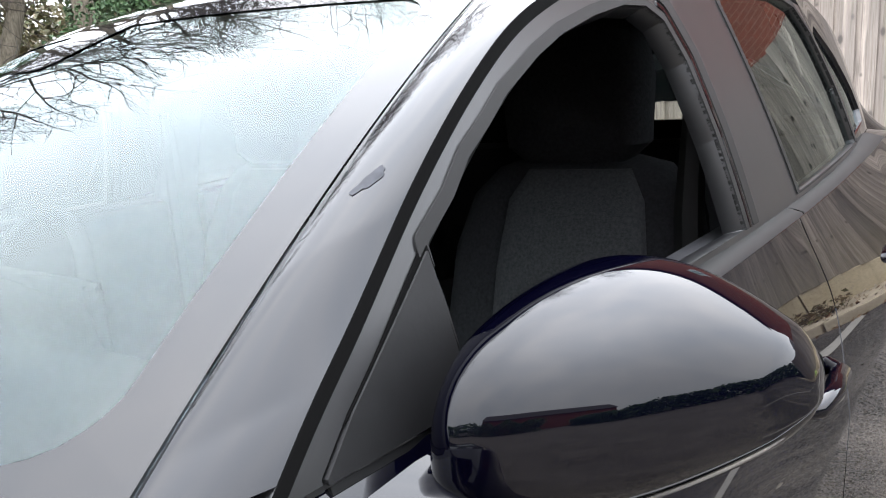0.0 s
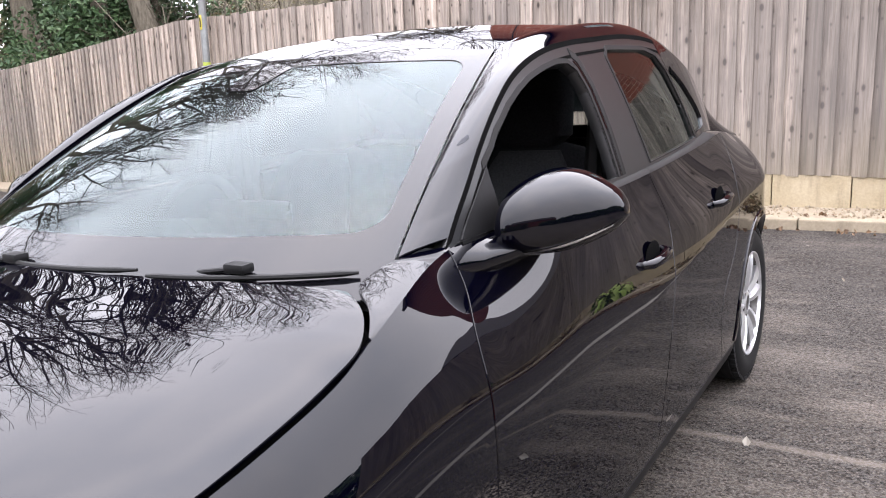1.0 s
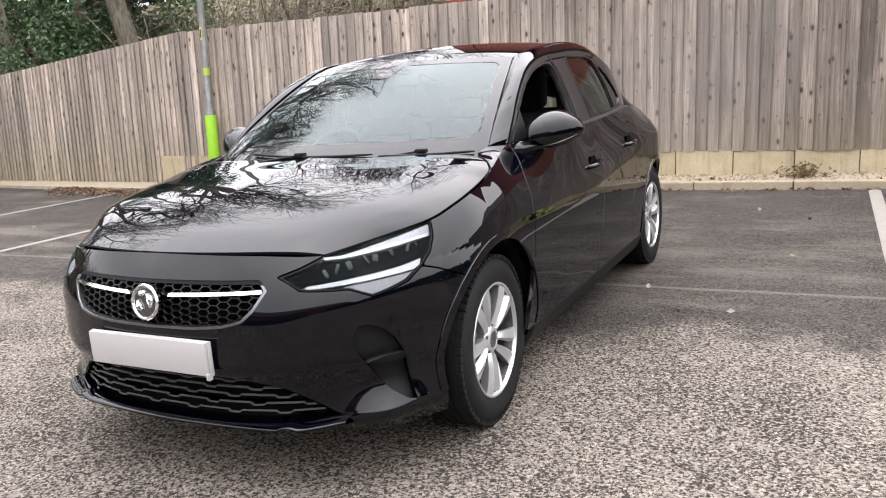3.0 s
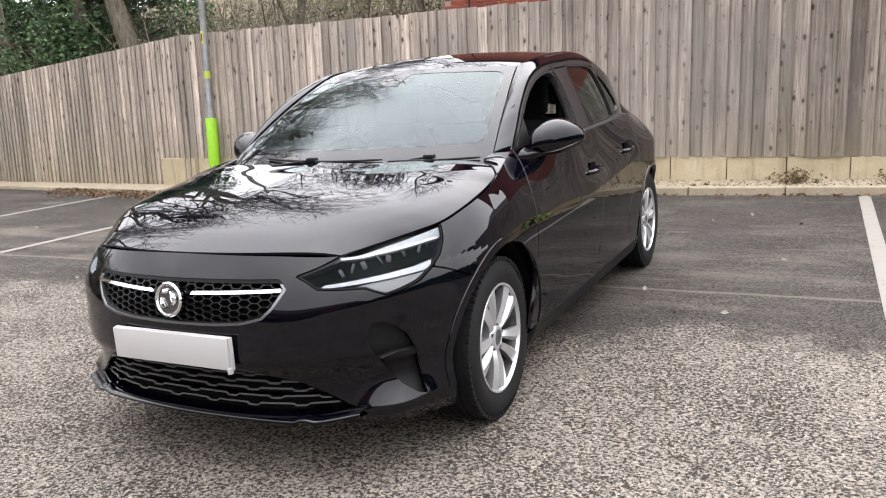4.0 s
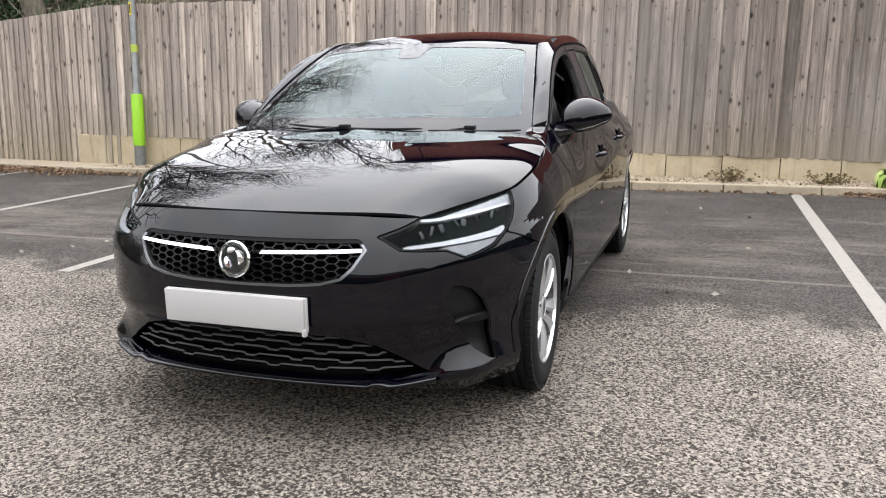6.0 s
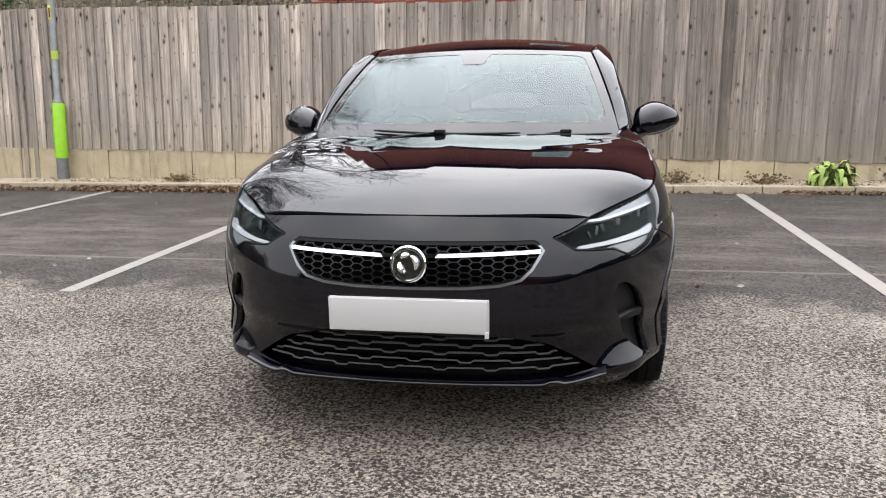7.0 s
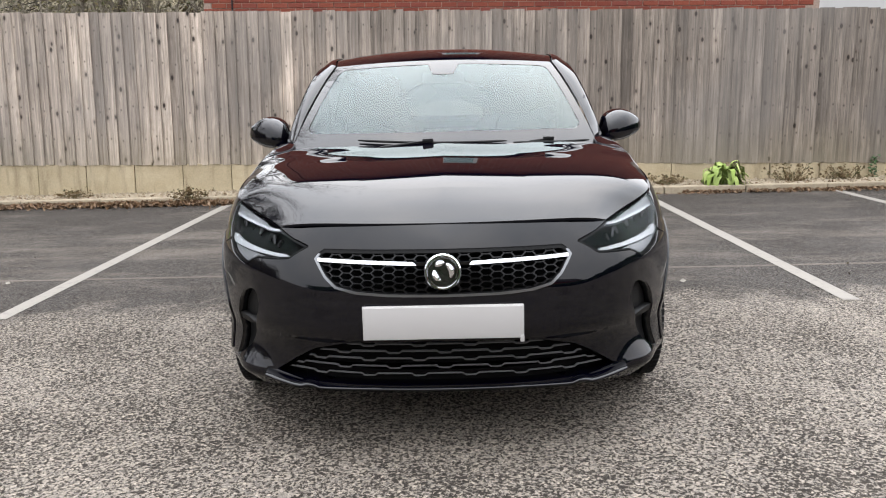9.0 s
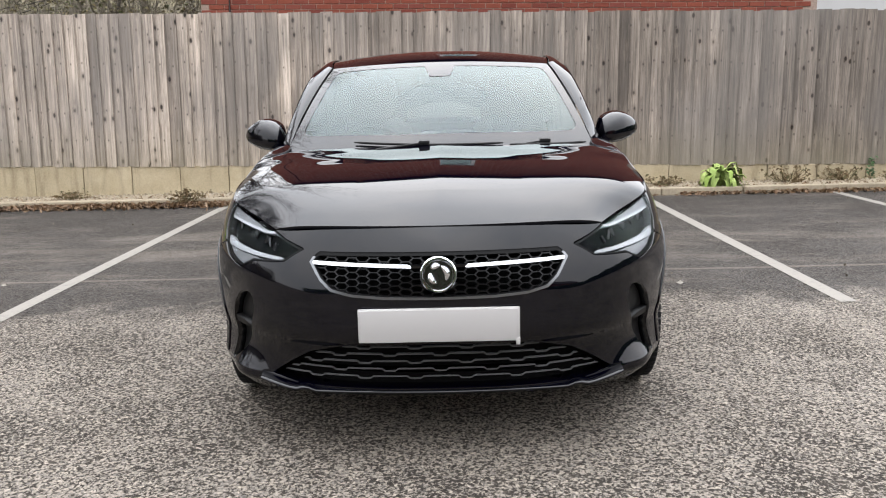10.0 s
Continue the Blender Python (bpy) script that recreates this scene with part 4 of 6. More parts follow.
ivy_tree(-16.5, 12.0, 4.0, 2.2, 9)
ivy_tree(-20.5, 8.0, 6.0, 2.6, 10)


def build_far_side():
    """What stands behind the camera and shows only in the paintwork: a hedge and a terrace."""
    ob = thing("terrace", "plain red brick terrace across the car park", "house")
    bm = bmesh.new()
    box(bm, -8, 30, -31, -24, -1.2, 4.6)
    part("wall", bm, M_WALL, ob, smooth=False)
    bm = bmesh.new()
    sec = [(-31.4, 4.5), (-27.5, 7.0), (-23.6, 4.5)]
    a = [bm.verts.new((-8.3, y, z)) for y, z in sec]
    b = [bm.verts.new((30.3, y, z)) for y, z in sec]
    for k in range(3):
        bm.faces.new((a[k], a[(k + 1) % 3], b[(k + 1) % 3], b[k]))
    bm.faces.new(a[::-1]), bm.faces.new(b)
    part("roof", bm, M_SLATE, ob, smooth=False)
    rnd = random.Random(77)
    lf = Sticks()
    for _ in range(26000):
        if rnd.random() < 0.5:
            x, y = rnd.uniform(-24, 8), -19 + rnd.gauss(0, 0.8)
            h = 3.4 + 1.4 * noise.noise(Vector((x * 0.35, 0, 0)))
        else:
            x, y = 13.5 + rnd.gauss(0, 0.7), rnd.uniform(-19, 12)
            h = 2.1 + 0.7 * noise.noise(Vector((0, y * 0.4, 5)))
        lf.leaf(Vector((x, y, ground_z(x, y) + h * rnd.random() ** 0.8)), rnd.uniform(0.2, 0.42), rnd)
    thing("hedge", "dark green hedge round the far side of the car park", "hedge", kind="stuff", data=mesh_of("hedge", lf.v, lf.f, M_IVY))


build_far_side()

# ---- the car ----
def run(s):
    """Length along the body for s: the same as y along the sides."""
    s = np.asarray(s, float)
    return np.where(s < 1, AXLE_F - 1.25 * (1 - s), np.where(s > 2, AXLE_R + 1.1 * (s - 2), AXLE_F + (AXLE_R - AXLE_F) * (s - 1)))


def inside(*pts):
    """Signed distance to a polygon, positive inside."""
    p = np.array(pts, float)

    def at(x, y):
        q = np.stack([np.asarray(x, float), np.asarray(y, float)], -1)
        best, odd = np.full(q.shape[:-1], 1e9), np.zeros(q.shape[:-1], bool)
        for a, b in zip(p, np.roll(p, -1, 0)):
            e = b - a
            w = q - a
            t = np.clip((w @ e) / (e @ e), 0, 1)
            best = np.minimum(best, np.hypot(*np.moveaxis(w - t[..., None] * e, -1, 0)))
            cross = ((a[1] > q[..., 1]) != (b[1] > q[..., 1])) & (q[..., 0] < (b[0] - a[0]) * (q[..., 1] - a[1]) / (b[1] - a[1] + 1e-12) + a[0])
            odd ^= cross
        return np.where(odd, best, -best)
    return at


def clipped(us, vs, field):
    """A grid of (u, v) cut along field = 0; keeps what is positive."""
    U, V = np.meshgrid(us, vs, indexing="ij")
    F = field(U, V) if field else np.ones(U.shape)
    n, m = U.shape
    pts, ids, cuts, faces = [], {}, {}, []

    def corner(i, j):
        if (i, j) not in ids:
            ids[i, j] = len(pts)
            pts.append((U[i, j], V[i, j]))
        return ids[i, j]

    def cut(a, b):
        k = (a, b) if a < b else (b, a)
        if k not in cuts:
            t = F[k[0]] / (F[k[0]] - F[k[1]])
            cuts[k] = len(pts)
            pts.append((U[k[0]] + (U[k[1]] - U[k[0]]) * t, V[k[0]] + (V[k[1]] - V[k[0]]) * t))
        return cuts[k]

    keep = F >= 0
    for i in range(n - 1):
        for j in range(m - 1):
            ring = ((i, j), (i + 1, j), (i + 1, j + 1), (i, j + 1))
            c = sum(keep[r] for r in ring)
            if c == 0:
                continue
            if c == 4:
                faces.append([corner(*r) for r in ring])
                continue
            poly = []
            for a, b in zip(ring, ring[1:] + ring[:1]):
                if keep[a]:
                    poly.append(corner(*a))
                if keep[a] != keep[b]:
                    poly.append(cut(a, b))
            if len(poly) > 2:
                faces.append(poly)
    return np.array(pts), faces


def panel(name, fn, us, vs, field, mat, parent, depth=0.012, side=1, sink=0.0, label="", out=None):
    """A sheet of fn cut by field, with its rim turned in by depth. side -1 mirrors it. sink: how far below fn it lies."""
    uv, faces = clipped(us, vs, field)
    u, v = uv[:, 0], uv[:, 1]
    eu, ev = (us[-1] - us[0]) * 2e-4, (vs[-1] - vs[0]) * 2e-4
    p = fn(u, v)
    du = fn(np.minimum(u + eu, us[-1]), v) - fn(np.maximum(u - eu, us[0]), v)
    dv = fn(u, np.minimum(v + ev, vs[-1])) - fn(u, np.maximum(v - ev, vs[0]))
    nrm = np.cross(du, dv)
    nrm /= np.maximum(np.linalg.norm(nrm, axis=1, keepdims=True), 1e-12)
    centre = np.array(out if out is not None else (0, 2.0, 0.55))
    flip = np.sum(nrm * (p - centre), axis=1).mean() < 0
    if flip:
        nrm = -nrm
        faces = [f[::-1] for f in faces]
    p = p - nrm * sink
    if side < 0:
        p, nrm = p * [-1, 1, 1], nrm * [-1, 1, 1]
        faces = [f[::-1] for f in faces]
    verts, normals = list(p), list(nrm)
    if depth:
        count = {}
        for f in faces:
            for a, b in zip(f, f[1:] + f[:1]):
                count[(a, b)] = count.get((a, b), 0) + 1
        rims = [(a, b) for (a, b) in count if (b, a) not in count]
        for a, b in rims:
            t = p[b] - p[a]
            s = np.cross(t, nrm[a])
            k = np.linalg.norm(s)
            if k < 1e-9:
                continue
            s /= k
            i = len(verts)
            verts += [p[a], p[b], p[b] - nrm[b] * depth, p[a] - nrm[a] * depth]
            normals += [nrm[a] * 0.5 + s * 0.86, nrm[b] * 0.5 + s * 0.86, s, s]
            rim_faces.append([i + 1, i, i + 3, i + 2])
    all_faces = faces + rim_faces[:]
    rim_faces.clear()
    me = mesh_of(name, verts, all_faces, mat, True)
    me.normals_split_custom_set_from_vertices([tuple(map(float, q)) for q in normals])
    return piece(name, me, parent, label=label)


rim_faces = []


def both(fn):
    """Runs a body function of s over negative s too, for parts that span the nose."""
    def at(s, z):
        p = fn(np.abs(s), z)
        return p * np.stack([np.where(np.asarray(s) < 0, -1.0, 1.0), np.ones_like(s, float), np.ones_like(s, float)], -1)
    return at


def shoulders(s, v):
    """body() with v running 0 to 1 from the sill to the top edge."""
    e = top_edge(np.abs(s))
    return both(body)(s, Z_LOW + (e[..., 2] - Z_LOW) * v)


def height(s, v):
    return Z_LOW + (top_edge(np.abs(s))[..., 2] - Z_LOW) * v


def pillar_strip(t, v):
    """Windscreen pillar and roof rail: t 0 to 1 beside the glass, 1 to 2 beside the roof."""
    t, v = np.broadcast_arrays(np.asarray(t, float), np.asarray(v, float))
    one = np.ones_like(t)
    inner = np.where((t < 1)[..., None], screen(one, np.clip(t, 0, 1)), roof(one, np.clip(t - 1, 0, 1)))
    y = np.where(t < 1, 1.315 + 0.6 * t + 0.02 * np.sin(np.pi * np.clip(t, 0, 1)), 1.915 + 1.83 * (t - 1))
    outer = house(y, cantrail(y))
    p = inner + (outer - inner) * v[..., None]
    k = 0.018 * 2.6 * np.sqrt(v) * (1 - v) * np.clip(t * 4, 0.3, 1)
    p[..., 0] += k * 0.6
    p[..., 2] += k * 0.8
    return p


def tail(a, b):
    a, b = np.broadcast_arrays(np.asarray(a, float), np.asarray(b, float))
    top = roof(a, np.ones_like(b))
    s = 3 - np.abs(a) * 0.75
    low = both(lambda q, z: top_edge(q))(np.where(a < 0, -s, s), s)
    p = top + (low - top) * b[..., None]
    p[..., 1] += 0.05 * np.sin(np.pi * b) * (1 - a**2) + 0.02
    return p


SEAM_F = spline((0.2, 1.1), (0.33, 1.115), (0.45, 1.15), (0.6, 1.18), (0.75, 1.2), (0.87, 1.232), (0.93, 1.275), (1.0, 1.31))
SEAM_B = spline((0.2, 2.08), (0.4, 2.11), (0.6, 2.165), (0.75, 2.215), (0.87, 2.25), (0.97, 2.215), (1.05, 2.19), (1.3, 2.165))
SEAM_C = spline((0.2, 2.9), (0.55, 2.8), (0.62, 2.9), (0.72, 2.965), (0.85, 3.005), (0.95, 3.05), (1.1, 3.08))
HEADLAMP = inside((0.0, 0.705), (0.07, 0.727), (0.135, 0.752), (0.14, 1.0), (0.53, 1.0), (0.53, 0.8), (0.522, 0.765), (0.495, 0.72), (0.455, 0.687), (0.4, 0.651), (0.34, 0.634),
                  (0.283, 0.624), (0.212, 0.654), (0.1, 0.66), (0.06, 0.664), (0.025, 0.69))
VENT = inside((0.199, 0.492), (0.206, 0.525), (0.225, 0.545), (0.262, 0.545), (0.305, 0.525), (0.345, 0.485), (0.372, 0.43), (0.385, 0.36), (0.402, 0.262), (0.36, 0.275), (0.31, 0.312), (0.262, 0.372), (0.225, 0.43), (0.205, 0.465))
GRILLE = inside((-0.9, 0.706), (-0.05, 0.701), (-0.034, 0.668), (-0.085, 0.61), (-0.125, 0.578), (-0.19, 0.562), (-0.28, 0.554), (-0.41, 0.551), (-0.9, 0.551))
LOWER = inside((-0.9, 0.398), (-0.17, 0.396), (-0.03, 0.362), (0.06, 0.316), (0.15, 0.262), (0.02, 0.246), (-0.9, 0.246))
WING_LINE = spline((-0.5, 0.69), (0.44, 0.69), (0.5, 0.672), (0.6, 0.628), (0.7, 0.602), (0.84, 0.58))
GAP = 0.0028


def arch(l, z):
    """Positive outside both wheel arches."""
    return np.minimum(np.hypot(l - AXLE_F - 0.012, z - 0.328), np.hypot(l - AXLE_R, z - 0.32)) - 0.352


def f_bumper(s, v):
    l, z = run(np.abs(s)), height(s, v)
    body_below = np.minimum(WING_LINE(l) - z - GAP, AXLE_F - l)
    f = np.minimum(np.where(l < 0.3, 1.0, body_below), arch(l, z) - 0.004)
    for hole in (HEADLAMP, VENT, GRILLE, LOWER):
        f = np.minimum(f, -hole(l, z) - (GAP if hole is HEADLAMP else 0))
    return f


def f_wing(s, v):
    l, z = run(s), height(s, v)
    f = np.maximum(z - WING_LINE(l) - GAP, l - AXLE_F)
    f = np.minimum(f, np.minimum(SEAM_F(z) - l - GAP, arch(l, z)))
    f = np.minimum(f, np.minimum(-HEADLAMP(l, z) - GAP, l - 0.3))
    return np.minimum(f, np.maximum(z - 0.25, -1))


def f_door_front(s, v):
    l, z = run(s), height(s, v)
    return np.minimum(np.minimum(l - SEAM_F(z), SEAM_B(z) - l) - GAP, z - 0.262)


def f_door_rear(s, v):
    l, z = run(s), height(s, v)
    return np.minimum(np.minimum(np.minimum(l - SEAM_B(z), SEAM_C(z) - l) - GAP, z - 0.262), arch(l, z) - 0.01)


def f_quarter(s, v):
    l, z = run(s), height(s, v)
    return np.minimum(np.minimum(l - SEAM_C(z) - GAP, z - 0.262 + np.maximum(0, l - 3.2)), arch(l, z))


def f_sill(s, v):
    l, z = run(s), height(s, v)
    return np.minimum(np.minimum(0.257 - z, arch(l, z)), np.minimum(l - 1.0, 3.2 - l))


WIN_F = inside((1.488, 1.0), (1.492, 1.105), (1.535, 1.132), (1.57, 1.16), (1.61, 1.182), (1.65, 1.206), (1.72, 1.237), (1.78, 1.258), (1.86, 1.277), (1.94, 1.29), (2.0, 1.29), (2.035, 1.272), (2.055, 1.22), (2.062, 1.12), (2.06, 1.004))
SAIL = inside((1.345, 0.99), (1.378, 1.02), (1.49, 1.105), (1.486, 1.0), (1.486, 0.9), (1.345, 0.9))
WIN_R = inside((2.318, 1.012), (2.268, 1.3), (2.29, 1.322), (2.6, 1.32), (2.7, 1.302), (2.755, 1.252), (2.81, 1.14), (2.838, 1.028))
WIN_Q = inside((2.872, 1.04), (2.85, 1.13), (2.79, 1.25), (2.83, 1.268), (2.93, 1.21), (3.03, 1.12), (3.05, 1.08), (3.03, 1.055))
FRAME_END = lambda z: 2.857 - 0.36 * (z - 1.03)


def house_at(y, v):
    b = belt(y)[..., 1]
    return house(y, b + (cantrail(y) - b) * v)


def f_house(lo, hi, holes):
    def at(y, v):
        z = belt(y)[..., 1] + (cantrail(y) - belt(y)[..., 1]) * v
        f = np.minimum(y - lo(z), hi(z) - y)
        for h in holes:
            f = np.minimum(f, -h(y, z))
        return f
    return at


def f_only(hole, grow_by=0.0):
    def at(y, v):
        z = belt(y)[..., 1] + (cantrail(y) - belt(y)[..., 1]) * v
        return hole(y, z) + grow_by
    return at


CAR = thing("car", "glossy black five-door hatchback with one front window down", "car", LEVEL.copy())

S_FINE = np.concatenate([np.linspace(0, 1, 121), np.linspace(1, 2, 181)[1:], np.linspace(2, 3, 61)[1:]])
V_FINE = np.linspace(0, 1, 100)
FULL = np.concatenate([-S_FINE[120:0:-1], S_FINE[:121]])


def build_body():
    panel("front_bumper", shoulders, FULL, V_FINE, f_bumper, M_PAINT, CAR, 0.03, label="gloss black front bumper")
    panel("bonnet", bonnet, np.linspace(-0.99, 0.99, 121), np.linspace(0.007, 0.988, 81), None, M_PAINT, CAR, 0.014, out=(0, 0.6, 0.3))
    panel("bonnet_liner", bonnet, np.linspace(-1, 1, 41), np.linspace(0, 1, 31), None, M_DARK, CAR, 0.0, sink=0.03, out=(0, 0.6, 0.3))
    panel("roof", roof, np.linspace(-1, 1, 81), np.linspace(0, 1, 81), None, M_PAINT, CAR, 0.012)
    panel("roof_lining", roof, np.linspace(-1, 1, 31), np.linspace(0.02, 1, 31), None, M_LINING, CAR, 0.0, sink=0.035)
    panel("tailgate", tail, np.linspace(-1, 1, 61), np.linspace(0, 1, 41), lambda a, b: np.maximum(np.abs(a) - 0.85, np.abs(b - 0.47) - 0.33), M_PAINT, CAR, 0.01)
    panel("rear_window", tail, np.linspace(-1, 1, 61), np.linspace(0, 1, 41), lambda a, b: np.minimum(0.86 - np.abs(a), 0.34 - np.abs(b - 0.47)), M_DARKGLASS, CAR, 0.0, sink=0.004)
    glass = panel("windscreen", screen, np.linspace(-1, 1, 61), np.linspace(-0.11, 1, 45), None, M_SCREEN, CAR, 0.0, label="curved windscreen with black border")

    def border(a, b):
        r = 0.075
        low, high = 0.145 - 0.06 * a**2, 0.93 - 0.02 * a**2
        x, y = np.abs(a) - (0.945 - 0.025 * b), np.abs(b - (low + high) / 2) - (high - low) / 2
        q = np.hypot(np.maximum(x + r, 0), np.maximum(y + r, 0)) + np.minimum(np.maximum(x + r, y + r), 0) - r
        blob = np.minimum(0.085 - np.abs(a) + 0.3 * (b - 0.77), b - 0.775 - 8 * np.maximum(np.abs(a) - 0.05, 0) ** 2)
        return np.maximum(q, blob)
    panel("glass_border", screen, np.linspace(-0.998, 0.998, 121), np.linspace(-0.108, 0.998, 91), border, M_FRIT, glass, 0.0, sink=-0.0015)
    for side in (1, -1):
        S1 = S_FINE[(S_FINE > 0.3) & (S_FINE < 1.25)]
        panel("front_wing", shoulders, S1, V_FINE, f_wing, M_PAINT, CAR, 0.02, side)
        panel("wing_top", wing_corner, np.linspace(1.0, 1.31, 40), np.linspace(0, 1, 10), None, M_PAINT, CAR, 0.01, side)
        panel("rear_quarter", shoulders, S_FINE[S_FINE > 1.7], V_FINE, f_quarter, M_PAINT, CAR, 0.02, side)
        panel("sill", shoulders, S_FINE[(S_FINE > 0.99) & (S_FINE < 2.01)], np.linspace(0, 0.16, 12), f_sill, M_PLASTIC, CAR, 0.02, side)
        t = np.concatenate([np.linspace(0, 0.999, 60), np.linspace(1.0, 2, 80)])
        panel("roof_rail", pillar_strip, t, np.linspace(0.03, 1, 15), None, M_PAINT, CAR, 0.012, side)
        for s0, fld, lo, hi, holes, win, n in ((S_FINE[(S_FINE > 1.05) & (S_FINE < 1.6)], f_door_front, lambda z: 1.28 + 0 * z, SEAM_B, (WIN_F, SAIL), WIN_F, 0),
                                               (S_FINE[(S_FINE > 1.4) & (S_FINE < 2.0)], f_door_rear, SEAM_B, FRAME_END, (WIN_R,), WIN_R, 1)):
            door = panel("front_door" if n == 0 else "rear_door", shoulders, s0, V_FINE, fld, M_PAINT, CAR, 0.02, side,
                         label=("front door with its window wound down" if side > 0 else "front door") if n == 0 else "rear door")
            near = n == 0 and side > 0
            ys = np.linspace(1.3, 2.3, 321 if near else 121) if n == 0 else np.linspace(2.1, 3.1, 121)
            vs = np.linspace(0, 1, 141 if near else 61)
            panel("window_frame", house_at, ys, vs, f_house(lo, hi, holes), M_SATINBLACK, door, 0.03, side)
            for d0, d1 in ((0.0, 0.01), (0.027, 0.033)):
                def line(y, v, d0=d0, d1=d1):
                    z = belt(y)[..., 1] + (cantrail(y) - belt(y)[..., 1]) * v
                    d = (cantrail(y) - z) * 0.8
                    return np.minimum(np.minimum(d - d0, d1 - d), np.minimum(y - lo(z), hi(z) - y))
                panel("seal", house_at, np.linspace(ys[0], ys[-1], 161), np.linspace(0.5, 1, 121), line, M_DARK, door, 0.004, side, -0.0015)
            for d0, d1, mt in ((0.0, 0.012, M_SEAL),) + (((0.016, 0.022, M_PAINT), (0.028, 0.05, M_SEAL)) if n == 0 else ()):
                def ring(y, v, d0=d0, d1=d1):
                    z = belt(y)[..., 1] + (cantrail(y) - belt(y)[..., 1]) * v
                    d = -win(y, z)
                    f = np.minimum(np.minimum(np.minimum(d - d0, d1 - d), np.minimum(y - lo(z), hi(z) - y)), np.minimum(z - belt(y)[..., 1] - 0.014, -SAIL(y, z)))
                    return np.minimum(f, y - 2.035) if d0 > 0 else f
                fine = 2 if near else 1
                panel("channel", house_at, np.linspace(ys[0], ys[-1], 220 * fine), np.linspace(0, 1, 120 * fine), ring, mt, door, 0.006, side, -0.002)
            if not (n == 0 and side > 0):
                panel("window", house_at, ys, vs, f_only(win, 0.004), M_DARKGLASS if n else M_GLASS, door, 0.0, side, 0.008)
            if n == 0:
                panel("corner_trim", house_at, ys, vs, f_only(SAIL, -0.002), M_PLASTIC, door, 0.02, side, -0.004, label="matt black triangular trim")
            # the rubber seal along the foot of the window
            ya, yb = (1.33, 2.234) if n == 0 else (2.238, 2.99)
            y = np.linspace(ya, yb, 24)
            e, b = edge_side(y), house(y, belt(y)[..., 1])
            rows = [np.stack([e[:, 0] + 0.001, y, e[:, 1] - 0.006], 1), np.stack([e[:, 0] - 0.003, y, e[:, 1] + 0.003], 1), np.stack([b[:, 0] + 0.004, y, b[:, 2] + 0.008], 1), np.stack([b[:, 0] - 0.02, y, b[:, 2] + 0.006], 1)]
            verts = [tuple(q * [side, 1, 1]) for r in rows for q in r]
            k = len(y)
            faces = [(r * k + i, r * k + i + 1, (r + 1) * k + i + 1, (r + 1) * k + i) for r in range(3) for i in range(k - 1)]
            piece("window_seal", mesh_of("window_seal", verts, faces, M_SEAL, True), door)
            build_handle(door, side, 2.07 if n == 0 else 2.76, 0.802 if n == 0 else 0.838)
        def corner(t, v):
            t, v = np.broadcast_arrays(np.asarray(t, float), np.asarray(v, float))
            y = 3.36 + 0 * t
            z = cantrail(y) + (belt(y)[..., 1] + 0.002 - cantrail(y)) * t
            a, b = house(y, z), tail(np.ones_like(t), 0.42 + 0.58 * t)
            return a + (b - a) * v[..., None] + np.stack([0.03 * v * (1 - v), 0 * v, 0 * v], -1)
        panel("rear_corner", corner, np.linspace(0, 1, 20), np.linspace(0, 1, 14), None, M_PAINT, CAR, 0.0, side)
        panel("rear_pillar", house_at, np.linspace(2.7, 3.8, 101), np.linspace(0, 1, 51), f_house(lambda z: FRAME_END(z) + 0.004, lambda z: 9 + 0 * z, (WIN_Q,)), M_PAINT, CAR, 0.02, side)
        panel("quarter_window", house_at, np.linspace(2.7, 3.2, 61), np.linspace(0, 1, 41), f_only(WIN_Q, 0.004), M_DARKGLASS, CAR, 0.0, side, 0.008)
        y = np.linspace(2.99, 3.378, 10)
        e, b = edge_side(y), house(y, belt(y)[..., 1])
        verts = [tuple(np.array((a, c, d)) * [side, 1, 1]) for a, c, d in np.concatenate([np.stack([e[:, 0], y, e[:, 1]], 1), np.stack([b[:, 0], y, b[:, 2] + 0.004], 1)])]
        piece("haunch", mesh_of("haunch", verts, [(i, i + 1, 11 + i, 10 + i) for i in range(9)], M_PAINT, True), CAR)
        s = np.linspace(2, 2.46, 14)
        e = top_edge(s)
        b = house(e[:, 1], belt(e[:, 1])[..., 1] + 0.004)
        verts = [tuple(q * [side, 1, 1]) for q in np.concatenate([e, b])]
        piece("haunch", mesh_of("haunch", verts, [(i, i + 1, 15 + i, 14 + i) for i in range(13)], M_PAINT, True), CAR)
    for side in (1, -1):
        for s0, lim in ((np.linspace(0.45, 1.2, 160), 0.262), (np.linspace(1.75, 2.45, 140), 0.27)):
            lip = lambda s, v: np.minimum(np.minimum(arch(run(s), height(s, v)), 0.026 - arch(run(s), height(s, v))), height(s, v) - lim)
            panel("arch_lip", shoulders, s0, np.linspace(0.05, 0.9, 140), lip, M_PAINT, CAR, 0.012, side, -0.0045)
    # dark shell behind the gaps: its near-black colour stands for the shade inside
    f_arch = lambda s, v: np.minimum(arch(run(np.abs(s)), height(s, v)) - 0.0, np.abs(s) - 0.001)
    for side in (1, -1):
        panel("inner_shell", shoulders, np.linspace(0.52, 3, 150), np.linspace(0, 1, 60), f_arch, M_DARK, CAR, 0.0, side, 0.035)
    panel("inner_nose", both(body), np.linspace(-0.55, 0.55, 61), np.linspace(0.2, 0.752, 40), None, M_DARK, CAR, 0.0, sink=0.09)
    bm = bmesh.new()
    box(bm, -0.74, 0.74, 1.2, 3.0, 0.17, 0.24, 0.02)
    box(bm, -0.5, 0.5, 0.25, 3.9, 0.18, 0.26, 0.02)
